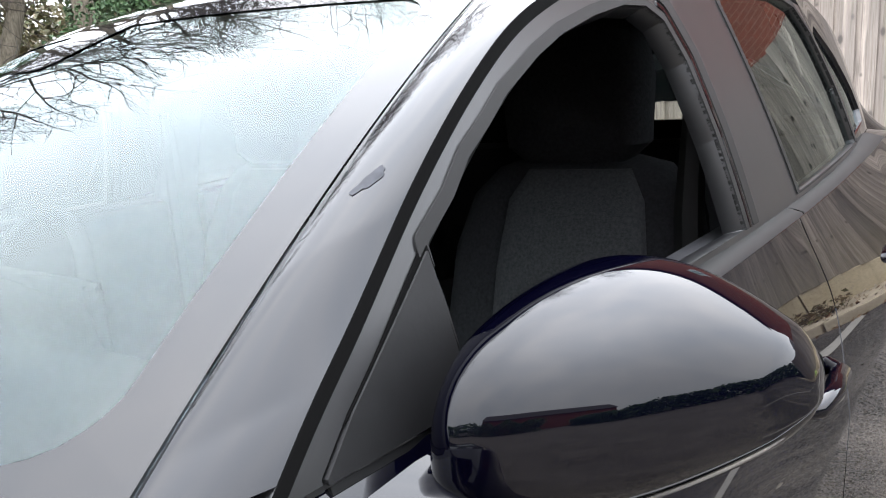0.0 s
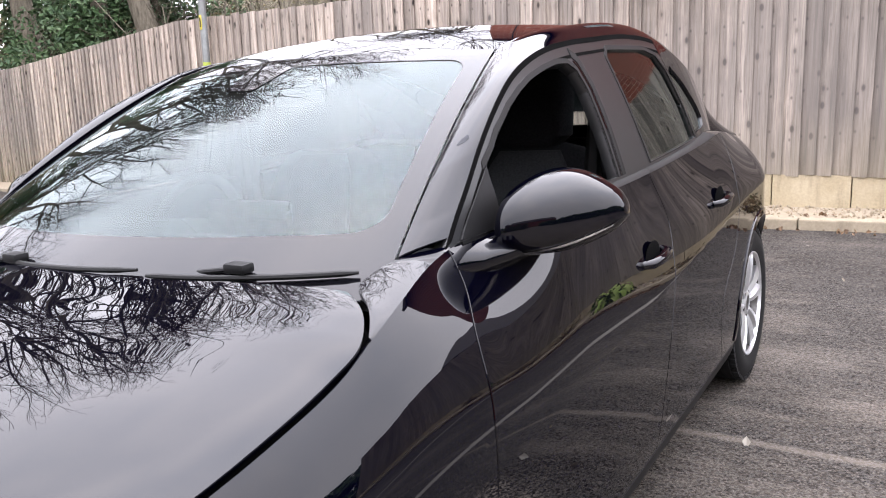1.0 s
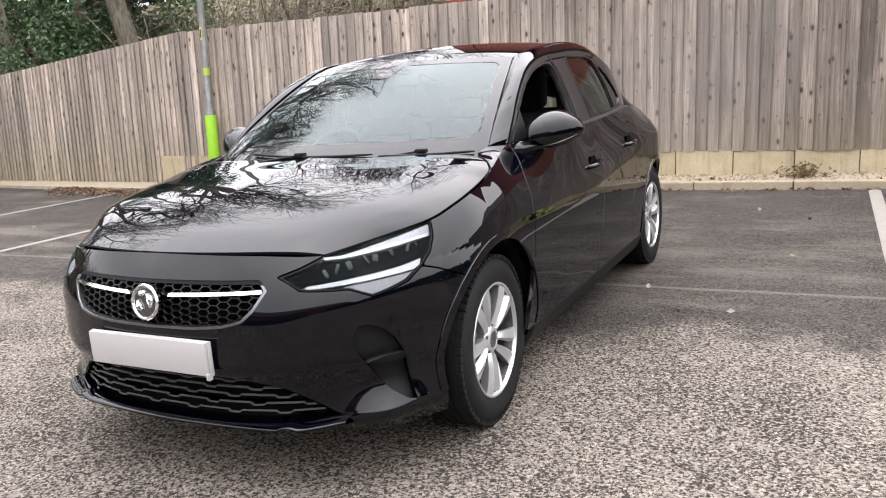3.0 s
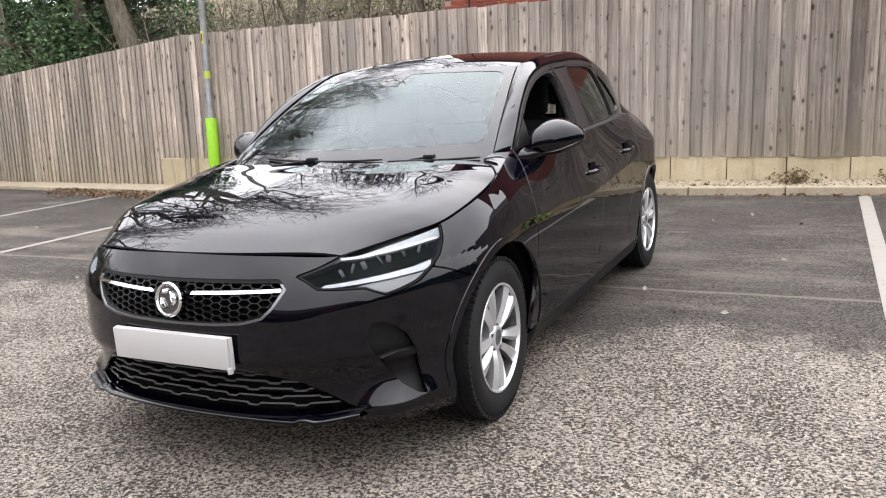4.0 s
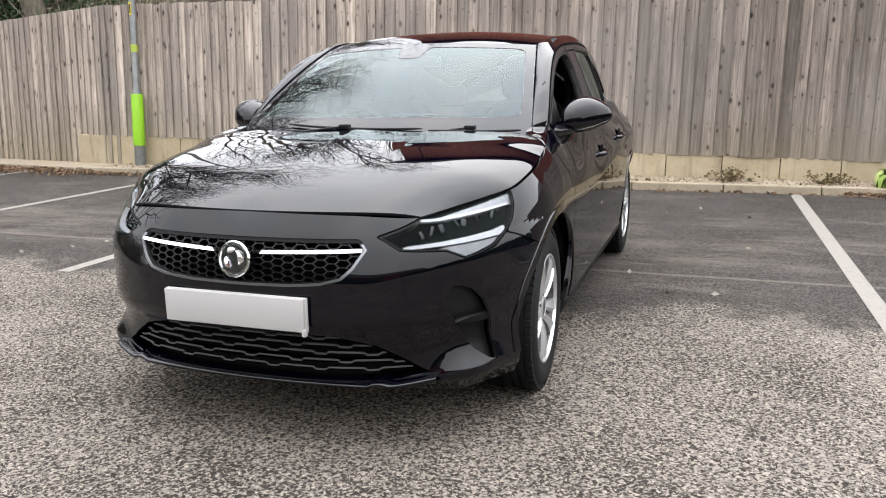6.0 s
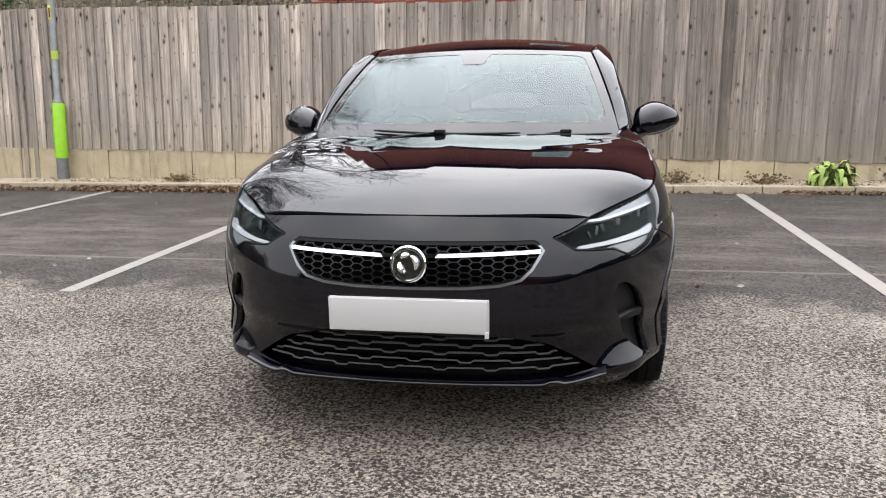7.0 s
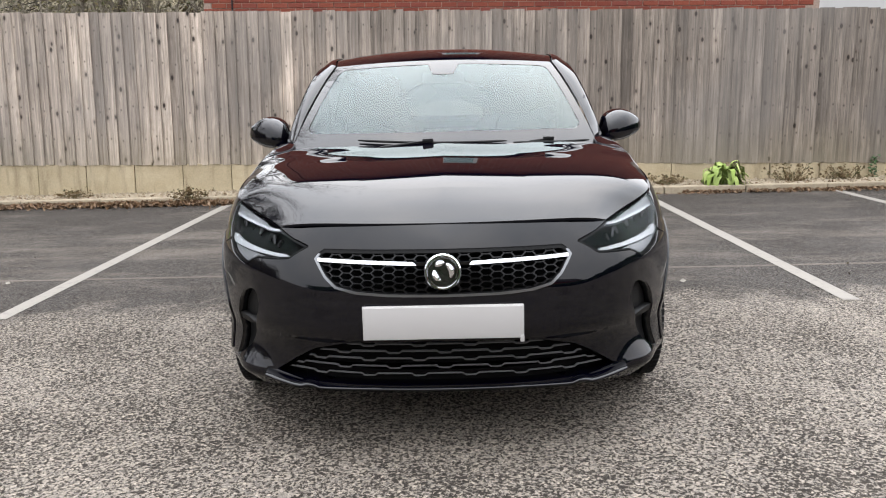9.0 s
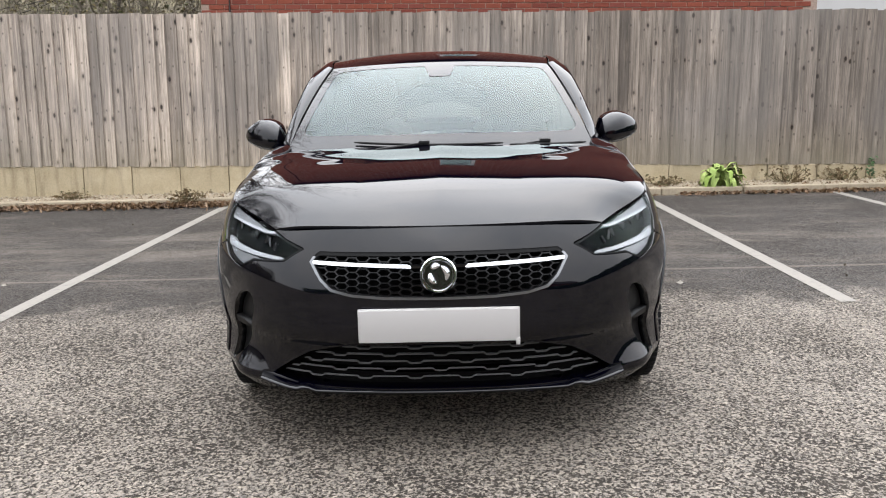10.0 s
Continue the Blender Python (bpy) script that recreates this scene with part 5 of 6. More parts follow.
    part("underbody", bm, M_DARK, CAR)
    # wheel wells
    for ya in (AXLE_F, AXLE_R):
        for side in (1, -1):
            bm = bmesh.new()
            r0, r1 = [], []
            for k in range(25):
                an = math.pi * (-0.08 + 1.16 * k / 24)
                c, s = 0.362 * math.cos(an), 0.362 * math.sin(an)
                yy = min(ya + c, AXLE_F + 2.9)
                skin = HALF if AXLE_F < yy < AXLE_R else HALF * (1 - min(0.95, (max(AXLE_F - yy, yy - AXLE_R) / 0.8)) ** 2) ** 0.36
                r0.append(bm.verts.new((side * (skin - 0.045 - 0.08 * max(0.0, (0.3 - (0.31 + s)) / 0.15)), ya + c + 0.006, 0.322 + s)))
                r1.append(bm.verts.new((side * 0.55, ya + c + 0.006, 0.322 + s)))
            for k in range(24):
                bm.faces.new((r0[k], r0[k + 1], r1[k + 1], r1[k]))
            bm.faces.new(r1)
            part("wheel_well", bm, M_PLASTIC, CAR)


def build_handle(door, side, y, z):
    x = float(body(np.array(1 + (y - AXLE_F) / (AXLE_R - AXLE_F)), np.array(z))[0])
    bm = bmesh.new()
    # flat near-black disc: the shade of the handle's hollow put in as colour
    bmesh.ops.create_uvsphere(bm, u_segments=24, v_segments=12, radius=1.0, matrix=Matrix.Translation((side * x, y, z)) @ Matrix.Diagonal((0.004, 0.058, 0.04, 1)))
    handle = part("handle", bm, M_DARK, door, "dark disc standing for the shaded handle cup")
    bm = bmesh.new()
    pts = [(side * (x - 0.004), y - 0.075, z - 0.008), (side * (x + 0.016), y - 0.055, z - 0.007), (side * (x + 0.024), y, z - 0.004), (side * (x + 0.02), y + 0.06, z), (side * (x - 0.002), y + 0.08, z + 0.002)]
    tube(bm, pts, [0.010, 0.013, 0.0135, 0.0135, 0.011], 12)
    part("grip", bm, M_PAINT, handle)


def build_nose():
    """Lamps, grilles, vents, badge, plate and lip."""
    s_lamp, v_lamp = np.linspace(0.3, 0.9, 150), np.linspace(0.6, 1, 130)
    for side in (1, -1):
        lamp = panel("headlamp", shoulders, s_lamp, v_lamp, lambda s, v: HEADLAMP(run(s), height(s, v)) - 0.002, M_DARK, CAR, 0.0, side, 0.06, label="slim LED headlamp with white light strips")
        panel("lens", shoulders, s_lamp, v_lamp, lambda s, v: HEADLAMP(run(s), height(s, v)) - 0.002, M_LENS, lamp, 0.0, side, 0.002).visible_shadow = False
        panel("surround", shoulders, s_lamp, v_lamp, lambda s, v: np.minimum(HEADLAMP(run(s), height(s, v)) - 0.001, 0.006 - HEADLAMP(run(s), height(s, v))), M_SOOT, lamp, 0.045, side, 0.003)
        low = inside((0.19, 0.664), (0.284, 0.631), (0.335, 0.641), (0.395, 0.658), (0.43, 0.678), (0.3, 0.671), (0.24, 0.669))
        panel("prism", shoulders, s_lamp, v_lamp, lambda s, v: low(run(s), height(s, v)), M_WEDGE, lamp, 0.02, side, 0.016, label="smoky prism under the light strip")
        line = inside((0.07, 0.67), (0.085, 0.677), (0.2, 0.684), (0.3, 0.691), (0.4, 0.7), (0.462, 0.71), (0.455, 0.694), (0.43, 0.682), (0.3, 0.675), (0.2, 0.671), (0.09, 0.667))
        panel("daylight_strip", shoulders, s_lamp, np.linspace(0.7, 1, 90), lambda s, v: line(run(s), height(s, v)), M_STRIP, lamp, 0.016, side, 0.01, label="white daytime light strip")

        def upper(s, v, lo=0.0):
            z, l = height(s, v), run(s)
            e = np.minimum(top_edge(s)[..., 2], np.interp(l, [0.0, 0.07, 0.135, 0.15], [0.705, 0.727, 0.752, 0.9]))
            wide = 0.006 + 0.03 * np.clip((l - 0.1) / 0.4, 0, 1)
            top = e - 0.005 if lo == 0 else e - wide + 0.007
            return np.minimum(np.minimum(np.minimum(top - z, z - e + wide), l - 0.06), HEADLAMP(l, z) - 0.006)
        panel("light_guide", shoulders, s_lamp, np.linspace(0.7, 1, 160), lambda s, v: np.minimum(upper(s, v, 1.0), 0.5 - run(s)), M_STRIP, lamp, 0.008, side, 0.008, label="thin white upper light line")
        panel("upper_strip", shoulders, s_lamp, v_lamp, upper, M_STRIP_UP, lamp, 0.012, side, 0.012, label="silver upper trim strip")
        for s0, z0, wide, tall, tip, depth in ((0.44, 0.705, 0.014, 0.028, 25, 0.02), (0.475, 0.715, 0.011, 0.034, -20, 0.024), (0.51, 0.72, 0.02, 0.03, 15, 0.032), (0.56, 0.73, 0.012, 0.036, 30, 0.02), (0.59, 0.728, 0.02, 0.03, -12, 0.034),
                                               (0.635, 0.742, 0.02, 0.034, 20, 0.03), (0.68, 0.748, 0.012, 0.036, -25, 0.024), (0.705, 0.755, 0.014, 0.032, 18, 0.028)):
            c = body(np.array(s0), np.array(z0))
            o = outline(np.array(s0))
            n = Vector((float(o[2]), float(o[3]), 0.25)).normalized()
            c = Vector(c) - n * (depth + 0.008)
            bm = bmesh.new()
            box(bm, -wide / 2, wide / 2, -tall / 2, tall / 2, -0.007, 0.007, 0.004)
            q = n.to_track_quat("Z", "Y").to_matrix().to_4x4() @ Matrix.Rotation(radians(tip), 4, "Z") @ Matrix.Rotation(radians(tip * 0.8), 4, "Y")
            bmesh.ops.transform(bm, matrix=Matrix.Diagonal((side, 1, 1, 1)) @ Matrix.Translation(c) @ q, verts=bm.verts)
            part("reflector", bm, M_FACET, lamp)
        vent = panel("air_vent", shoulders, np.linspace(0.44, 0.7, 50), np.linspace(0.08, 0.75, 70), lambda s, v: VENT(run(s), height(s, v)) + 0.002, M_PLASTIC, CAR, 0.0, side, 0.03, label="matt black side vent with a fin")
        panel("vent_rim", shoulders, np.linspace(0.44, 0.7, 60), np.linspace(0.08, 0.75, 80), lambda s, v: np.minimum(VENT(run(s), height(s, v)) + 0.001, 0.005 - VENT(run(s), height(s, v))), M_GLOSS, vent, 0.03, side, 0.002)
        fin = inside((0.238, 0.414), (0.3, 0.428), (0.368, 0.43), (0.372, 0.405), (0.3, 0.403))
        panel("fin", shoulders, np.linspace(0.44, 0.66, 40), np.linspace(0.2, 0.6, 60), lambda s, v: fin(run(s), height(s, v)), M_PLASTIC, vent, 0.022, side, 0.006)
    # upper grille
    nose = both(body)
    f_gr = lambda s, z: GRILLE(run(np.abs(s)), z)
    s_gr, z_gr = np.linspace(-0.34, 0.34, 121), np.linspace(0.54, 0.715, 60)
    # backing sheet coloured near-black for the shade behind the honeycomb
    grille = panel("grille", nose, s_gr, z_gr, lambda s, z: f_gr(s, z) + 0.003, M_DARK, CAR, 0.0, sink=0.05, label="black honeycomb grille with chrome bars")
    panel("frame", nose, s_gr, z_gr, lambda s, z: np.minimum(f_gr(s, z) + 0.001, 0.011 - f_gr(s, z)), M_SOOT, grille, 0.05, sink=0.004)
    panel("trim", nose, np.linspace(-0.34, 0.34, 321), np.linspace(0.54, 0.715, 160), lambda s, z: np.minimum(np.minimum(f_gr(s, z) - 0.0005, 0.0085 - f_gr(s, z)), 0.685 - z), M_SATIN, grille, 0.006, sink=-0.002, label="thin satin metal trim")
    wide, tall = 0.0235, 0.0225

    def comb(s, z):
        """Walls of a honeycomb of flat hexagons."""
        x = nose(s, z)[..., 0]
        best = np.full(np.shape(x), 9.0)
        for ox, oz in ((0.0, 0.0), (wide * 1.5, tall / 2)):
            qx = np.abs((x - ox + wide * 1.5) % (wide * 3) - wide * 1.5)
            qz = np.abs((z - oz + tall / 2) % tall - tall / 2)
            hexa = np.maximum(qz / (tall / 2), qx / wide + qz / tall)
            best = np.minimum(best, hexa)
        return best
    panel("honeycomb", nose, np.linspace(-0.33, 0.33, 520), np.linspace(0.548, 0.71, 150), lambda s, z: np.minimum(comb(s, z) - 0.88, 9 * (f_gr(s, z) - 0.006)), M_COMB, grille, 0.016, sink=0.012)
    for side in (1, -1):
        def bar(s, z):
            x = nose(s, z)[..., 0]
            c = 0.658 + 0.008 * np.clip((x - 0.09) / 0.32, 0, 1)
            return np.minimum(np.minimum(0.0055 + 0.0 * x - np.abs(z - c), x - 0.088 + (c - z) * 0.8), 0.408 - x)
        panel("chrome_bar", nose, np.linspace(0.04, 0.33, 90), np.linspace(0.64, 0.685, 24), bar, M_CHROME, grille, 0.02, side, -0.006, label="chrome bar")
    bm = bmesh.new()
    box(bm, -0.09, 0.09, 0.052, 0.075, 0.652, 0.664, 0.003)
    part("bridge", bm, M_GLOSS, grille)
    # badge: a plain chrome roundel
    badge = piece("badge", None, CAR, pose(0, 0.043, 0.633, 90 - 8, 0, 0), label="round chrome badge")
    bm = bmesh.new()
    lathe(bm, [(0.0, 0.0), (0.0, 0.059), (0.012, 0.059), (0.017, 0.055), (0.017, 0.051), (0.011, 0.047), (0.011, 0.0)], 48, "z")
    part("ring", bm, M_CHROME, badge)
    bm = bmesh.new()
    lathe(bm, [(0.0112, 0.0), (0.0112, 0.046), (0.0125, 0.0455), (0.0125, 0.0)], 40, "z")
    part("disc", bm, M_SMOKE, badge)
    bm = bmesh.new()
    for q0, q1, r in ((-0.6, 1.2, 0.028), (1.4, 2.4, 0.03), (2.9, 4.4, 0.026)):
        pts = [(r * math.cos(q0 + (q1 - q0) * k / 8), r * math.sin(q0 + (q1 - q0) * k / 8), 0.0145) for k in range(9)]
        tube(bm, pts, [0.004 + 0.007 * math.sin(math.pi * k / 8) for k in range(9)], 8)
    part("emblem", bm, M_CHROME, badge, "plain raised chrome shape")
    # number plate, left blank
    plate = piece("number_plate", None, CAR, pose(0, 0.0, 0, 0, 0, 0), label="blank white number plate")
    bm = bmesh.new()
    box(bm, -0.258, 0.251, 0.006, 0.014, 0.421, 0.527, 0.003)
    part("plate_face", bm, M_PLATE, plate)
    bm = bmesh.new()
    box(bm, -0.26, 0.256, 0.0145, 0.03, 0.418, 0.528, 0.003)
    box(bm, 0.2435, 0.256, 0.004, 0.02, 0.408, 0.43, 0.002)
    part("holder", bm, M_PLATE, plate)
    # lower grille
    f_lo = lambda s, z: LOWER(run(np.abs(s)), z)
    s_lo, z_lo = np.linspace(-0.48, 0.48, 161), np.linspace(0.235, 0.41, 60)
    # near-black sheet behind the slats, in place of the shaded opening
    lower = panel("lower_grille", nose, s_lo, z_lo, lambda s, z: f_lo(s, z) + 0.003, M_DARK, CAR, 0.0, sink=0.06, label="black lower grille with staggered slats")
    for r, z0 in enumerate((0.378, 0.353, 0.329, 0.305, 0.281)):
        def slat(s, z):
            x = nose(s, z)[..., 0]
            ph = (x / 0.17 + 0.5 * (r % 2)) % 1.0
            notch = 0.007 * np.clip((0.16 - np.abs(ph - 0.5)) * 18, 0, 1)
            return np.minimum(0.0022 - np.abs(z - z0 + notch), (f_lo(s, z) - 0.012) * 0.5)
        panel("slat", nose, np.linspace(-0.46, 0.46, 300), np.linspace(z0 - 0.02, z0 + 0.012, 30), slat, M_SLAT, lower, 0.007, sink=0.012)
    # lip spoiler
    xs = np.linspace(-0.622, 0.622, 57)
    verts, faces = [], []
    for x in xs:
        a = abs(x)
        y = 0.053 + 0.16 * a**2 + 0.9 * max(0.0, a - 0.45) ** 1.6
        z = 0.232 + 0.004 * a + 0.14 * max(0.0, a - 0.47) ** 1.1 + 0.014 * max(0, 1 - abs(a - 0.455) / 0.035)
        verts += [(x, y, z + 0.005), (x, y - 0.004, z), (x, y + 0.004, z - 0.008), (x, y + 0.14, z - 0.03), (x, y + 0.14, z + 0.012), (x, y + 0.02, z + 0.009)]
    for i in range(len(xs) - 1):
        for c in range(6):
            faces.append((6 * i + c, 6 * i + (c + 1) % 6, 6 * i + 6 + (c + 1) % 6, 6 * i + 6 + c))
    piece("lip_spoiler", mesh_of("lip_spoiler", verts, faces, M_PAINT, True), CAR, label="gloss black lip with a thin bright edge")


def build_wheel():
    wheel = piece("wheel", None, CAR, label="silver alloy wheel with a black tyre")
    bm = bmesh.new()
    w = 0.1015
    lathe(bm, [(-w + 0.01, 0.205), (-w, 0.235), (-w + 0.003, 0.275), (-w + 0.02, 0.301), (-w + 0.034, 0.3085), *[q for a in (-0.05, -0.017, 0.017, 0.05) for q in ((a - 0.013, 0.3065), (a - 0.011, 0.312), (a + 0.011, 0.312), (a + 0.013, 0.3065))], (w - 0.034, 0.3085), (w - 0.02, 0.301), (w - 0.003, 0.275), (w, 0.24), (w - 0.012, 0.208)], 72)
    tyre = part("tyre", bm, M_RUBBER, wheel, "black rubber tyre")
    bm = bmesh.new()
    for k in range(66):
        an = 2 * math.pi * k / 66
        for s in (-1, 1):
            box(bm, s * 0.066, s * (w - 0.012), -0.011, 0.011, 0.296, 0.3105, 0.0, Matrix.Rotation(an, 4, "X"))
    part("tread_block", bm, M_RUBBER, tyre, kind="stuff", smooth=False)
    bm = bmesh.new()
    lathe(bm, [(w - 0.016, 0.212), (w - 0.008, 0.209), (w - 0.008, 0.203), (w - 0.02, 0.197), ], 72)
    rim = part("rim", bm, M_ALLOY, wheel, "silver alloy rim with paired spokes")
    bm = bmesh.new()
    lathe(bm, [(w - 0.02, 0.197), (w - 0.05, 0.19), (-w + 0.02, 0.185), (-w + 0.02, 0.2)], 72)
    part("barrel", bm, M_STEEL, rim)
    for k in range(5):
        for s in (-1, 1):
            an = 2 * math.pi * k / 5 + 0.35
            bm = bmesh.new()
            rows = []
            for r, off, half, x in ((0.03, 0.012, 0.011, 0.064), (0.06, 0.02, 0.0145, 0.075), (0.1, 0.028, 0.019, 0.084), (0.15, 0.037, 0.026, 0.088), (0.185, 0.044, 0.031, 0.087), (0.202, 0.049, 0.036, 0.082)):
                c = s * off
                rows.append([bm.verts.new(q) for q in ((x - (0.016 if s > 0 else 0.004), c - half, r), (x + 0.004, c - s * half * 0.45, r), (x - (0.004 if s > 0 else 0.016), c + half, r), (x - 0.036, c + half * 0.7, r), (x - 0.036, c - half * 0.7, r))])
            for a, b in zip(rows, rows[1:]):
                for q in range(5):
                    bm.faces.new((a[q], a[(q + 1) % 5], b[(q + 1) % 5], b[q]))
            bm.faces.new(rows[0][::-1]), bm.faces.new(rows[-1])
            bmesh.ops.transform(bm, matrix=Matrix.Rotation(an, 4, "X"), verts=bm.verts)
            part("spoke", bm, M_ALLOY, rim)
    bm = bmesh.new()
    lathe(bm, [(0.03, 0.062), (0.066, 0.06), (0.078, 0.045), (0.08, 0.032), (0.074, 0.031), (0.074, 0.0)], 32)
    part("hub", bm, M_ALLOY, rim)
    bm = bmesh.new()
    lathe(bm, [(0.074, 0.0), (0.079, 0.012), (0.0795, 0.02), (0.079, 0.029), (0.074, 0.03)], 32)
    part("cap", bm, M_SATIN, rim)
    for k in range(5):
        bm = bmesh.new()
        an = 2 * math.pi * k / 5 + 0.35 + math.pi / 5
        tube(bm, [(0.05, 0.047 * math.sin(-an), 0.047 * math.cos(an)), (0.077, 0.047 * math.sin(-an), 0.047 * math.cos(an))], 0.008, 6)
        part("nut", bm, M_STEEL, rim)
    bm = bmesh.new()
    lathe(bm, [(0.0, 0.0), (0.0, 0.14), (0.012, 0.14), (0.012, 0.06), (0.03, 0.058), (0.03, 0.0)], 40)
    part("brake_disc", bm, M_STEEL, wheel)
    for x, y, turn in ((0.745, AXLE_F, 8), (0.75, AXLE_R, 50), (-0.745, AXLE_F, 20), (-0.75, AXLE_R, 70)):
        m = pose(x, y, 0.3115, turn, 0, 0 if x > 0 else 180)
        if x > 0 and y == AXLE_F:
            wheel.matrix_basis = pose(x, y, 0.3115, turn, 0, 1.5)
        else:
            copy_thing(wheel, m)


def build_mirror(side):
    """Door mirror: two-tone housing on a short arm."""
    mir = piece("door_mirror", None, CAR, label="gloss black door mirror on a short arm")

    SHELL = spline((0, 1.425, 1.54, 1.04, 0.965), (0.1, 1.4, 1.57, 1.064, 0.945), (0.25, 1.397, 1.585, 1.085, 0.936), (0.45, 1.412, 1.592, 1.094, 0.938), (0.65, 1.442, 1.596, 1.086, 0.948), (0.82, 1.482, 1.6, 1.066, 0.966), (1, 1.54, 1.605, 1.034, 0.992))

    def shape(u, v):
        """u 0 inboard to 1 at the tip, v round the section."""
        u, v = np.broadcast_arrays(np.asarray(u, float), np.asarray(v, float))
        x = 0.757 + 0.217 * u
        end = np.sqrt(np.clip(1 - ((u - 0.9) / 0.1001).clip(0, 1) ** 2, 0, 1)) * np.sqrt(np.clip(1 - ((0.09 - u) / 0.0901).clip(0, 1) ** 2, 0, 1))
        c, s = np.cos(v), np.sin(v)
        dy = np.sign(c) * np.abs(c) ** 0.85 * end
        dz = np.sign(s) * np.abs(s) ** 0.85 * end
        fore, aft, high, low = np.moveaxis(SHELL(u), -1, 0)
        mid, lev = aft - 0.05, 0.976 + 0.03 * u
        y = mid + np.where(dy < 0, (mid - fore) * dy, (aft - mid) * dy)
        z = lev + np.where(dz > 0, (high - lev) * dz, (lev - low) * dz)
        return np.stack([x, y, z], -1)
    us, vs = np.linspace(0, 1, 48), np.linspace(-math.pi, math.pi, 65)
    seam = lambda u, v: np.sin(v) - (-0.58 + 0.2 * u)
    c = (0.87, 1.54, 1.02)
    panel("cap", shape, us, vs, lambda u, v: seam(u, v) - 0.02, M_PAINT, mir, 0.004, side, out=c)
    panel("lower_shell", shape, us, vs, lambda u, v: -seam(u, v) - 0.02, M_GLOSS, mir, 0.004, side, out=c)
    panel("core", shape, us, vs, None, M_DARK, mir, 0.0, side, 0.004, out=c)
    ind = lambda u, v: np.minimum(np.minimum(0.05 - np.abs(np.sin(v) + 0.68 - 0.2 * u), u - 0.3), np.minimum(0.93 - u, -np.cos(v)))
    panel("indicator", shape, us, np.linspace(-math.pi, math.pi, 161), ind, M_SILVER, mir, 0.0, side, -0.0015, out=c, label="slim clear indicator strip")
    bm = bmesh.new()
    box(bm, 0.8, 0.9, 1.57, 1.588, 0.968, 1.04, 0.008)
    bmesh.ops.transform(bm, matrix=Matrix.Diagonal((side, 1, 1, 1)), verts=bm.verts)
    part("mirror_glass", bm, M_MIRROR, mir)
    bm = bmesh.new()
    secs = []
    for x, y, z, hy, hz in ((0.765, 1.4, 0.952, 0.115, 0.032), (0.785, 1.43, 0.95, 0.09, 0.028), (0.805, 1.46, 0.955, 0.07, 0.022), (0.84, 1.5, 0.965, 0.055, 0.018)):
        secs.append([bm.verts.new((side * x, y + hy * math.cos(2 * math.pi * k / 16), z + hz * math.sin(2 * math.pi * k / 16))) for k in range(16)])
    for a, b in zip(secs, secs[1:]):
        for k in range(16):
            bm.faces.new((a[k], a[(k + 1) % 16], b[(k + 1) % 16], b[k]))
    bm.faces.new(secs[0]), bm.faces.new(secs[-1])
    part("arm", bm, M_PAINT, mir)


def build_smudge():
    """A dried water mark on the windscreen pillar."""
    def mark(t, v):
        an = np.arctan2((v - 0.5) / 0.16, (t - 0.325) / 0.018)
        d = np.hypot((t - 0.325) / 0.018, (v - 0.5) / 0.16)
        return 0.8 + 0.12 * np.sin(3 * an + 1) + 0.06 * np.sin(7 * an) - d
    panel("water_mark", pillar_strip, np.linspace(0.285, 0.365, 60), np.linspace(0.2, 0.8, 60), mark, M_DUST, CAR, 0.0, 1, -0.0006, label="dried grey water mark")


def build_wipers():
    for a0, a1, ap, b0, b1, bp in ((-0.55, 0.4, -0.1, 0.05, 0.03, 0.048), (0.44, 0.945, 0.67, 0.012, -0.04, 0.01)):
        wip = piece("wiper", None, CAR, label="black windscreen wiper")
        a = np.linspace(a0, a1, 16)
        p = screen(a, np.linspace(b0, b1, 16))
        p[:, 2] += 0.009
        p[:, 1] -= 0.008
        bm = bmesh.new()
        tube(bm, [tuple(q) for q in p], [0.003] + [0.0055] * 14 + [0.003], 8)
        part("blade", bm, M_SEAL, wip)
        q = screen(np.array(ap), np.array(bp))
        bm = bmesh.new()
        box(bm, q[0] - 0.022, q[0] + 0.026, q[1] - 0.022, q[1] + 0.008, q[2] + 0.004, q[2] + 0.022, 0.006)
        part("clip", bm, M_PLASTIC, wip)
        x, y, z = (float(w) for w in q)
        bm = bmesh.new()
        tube(bm, [(x - 0.2, y - 0.03, z - 0.012), (x - 0.07, y - 0.022, z + 0.004), (x, y - 0.01, z + 0.012)], [0.007, 0.005, 0.0045], 8)
        part("arm", bm, M_PLASTIC, wip)


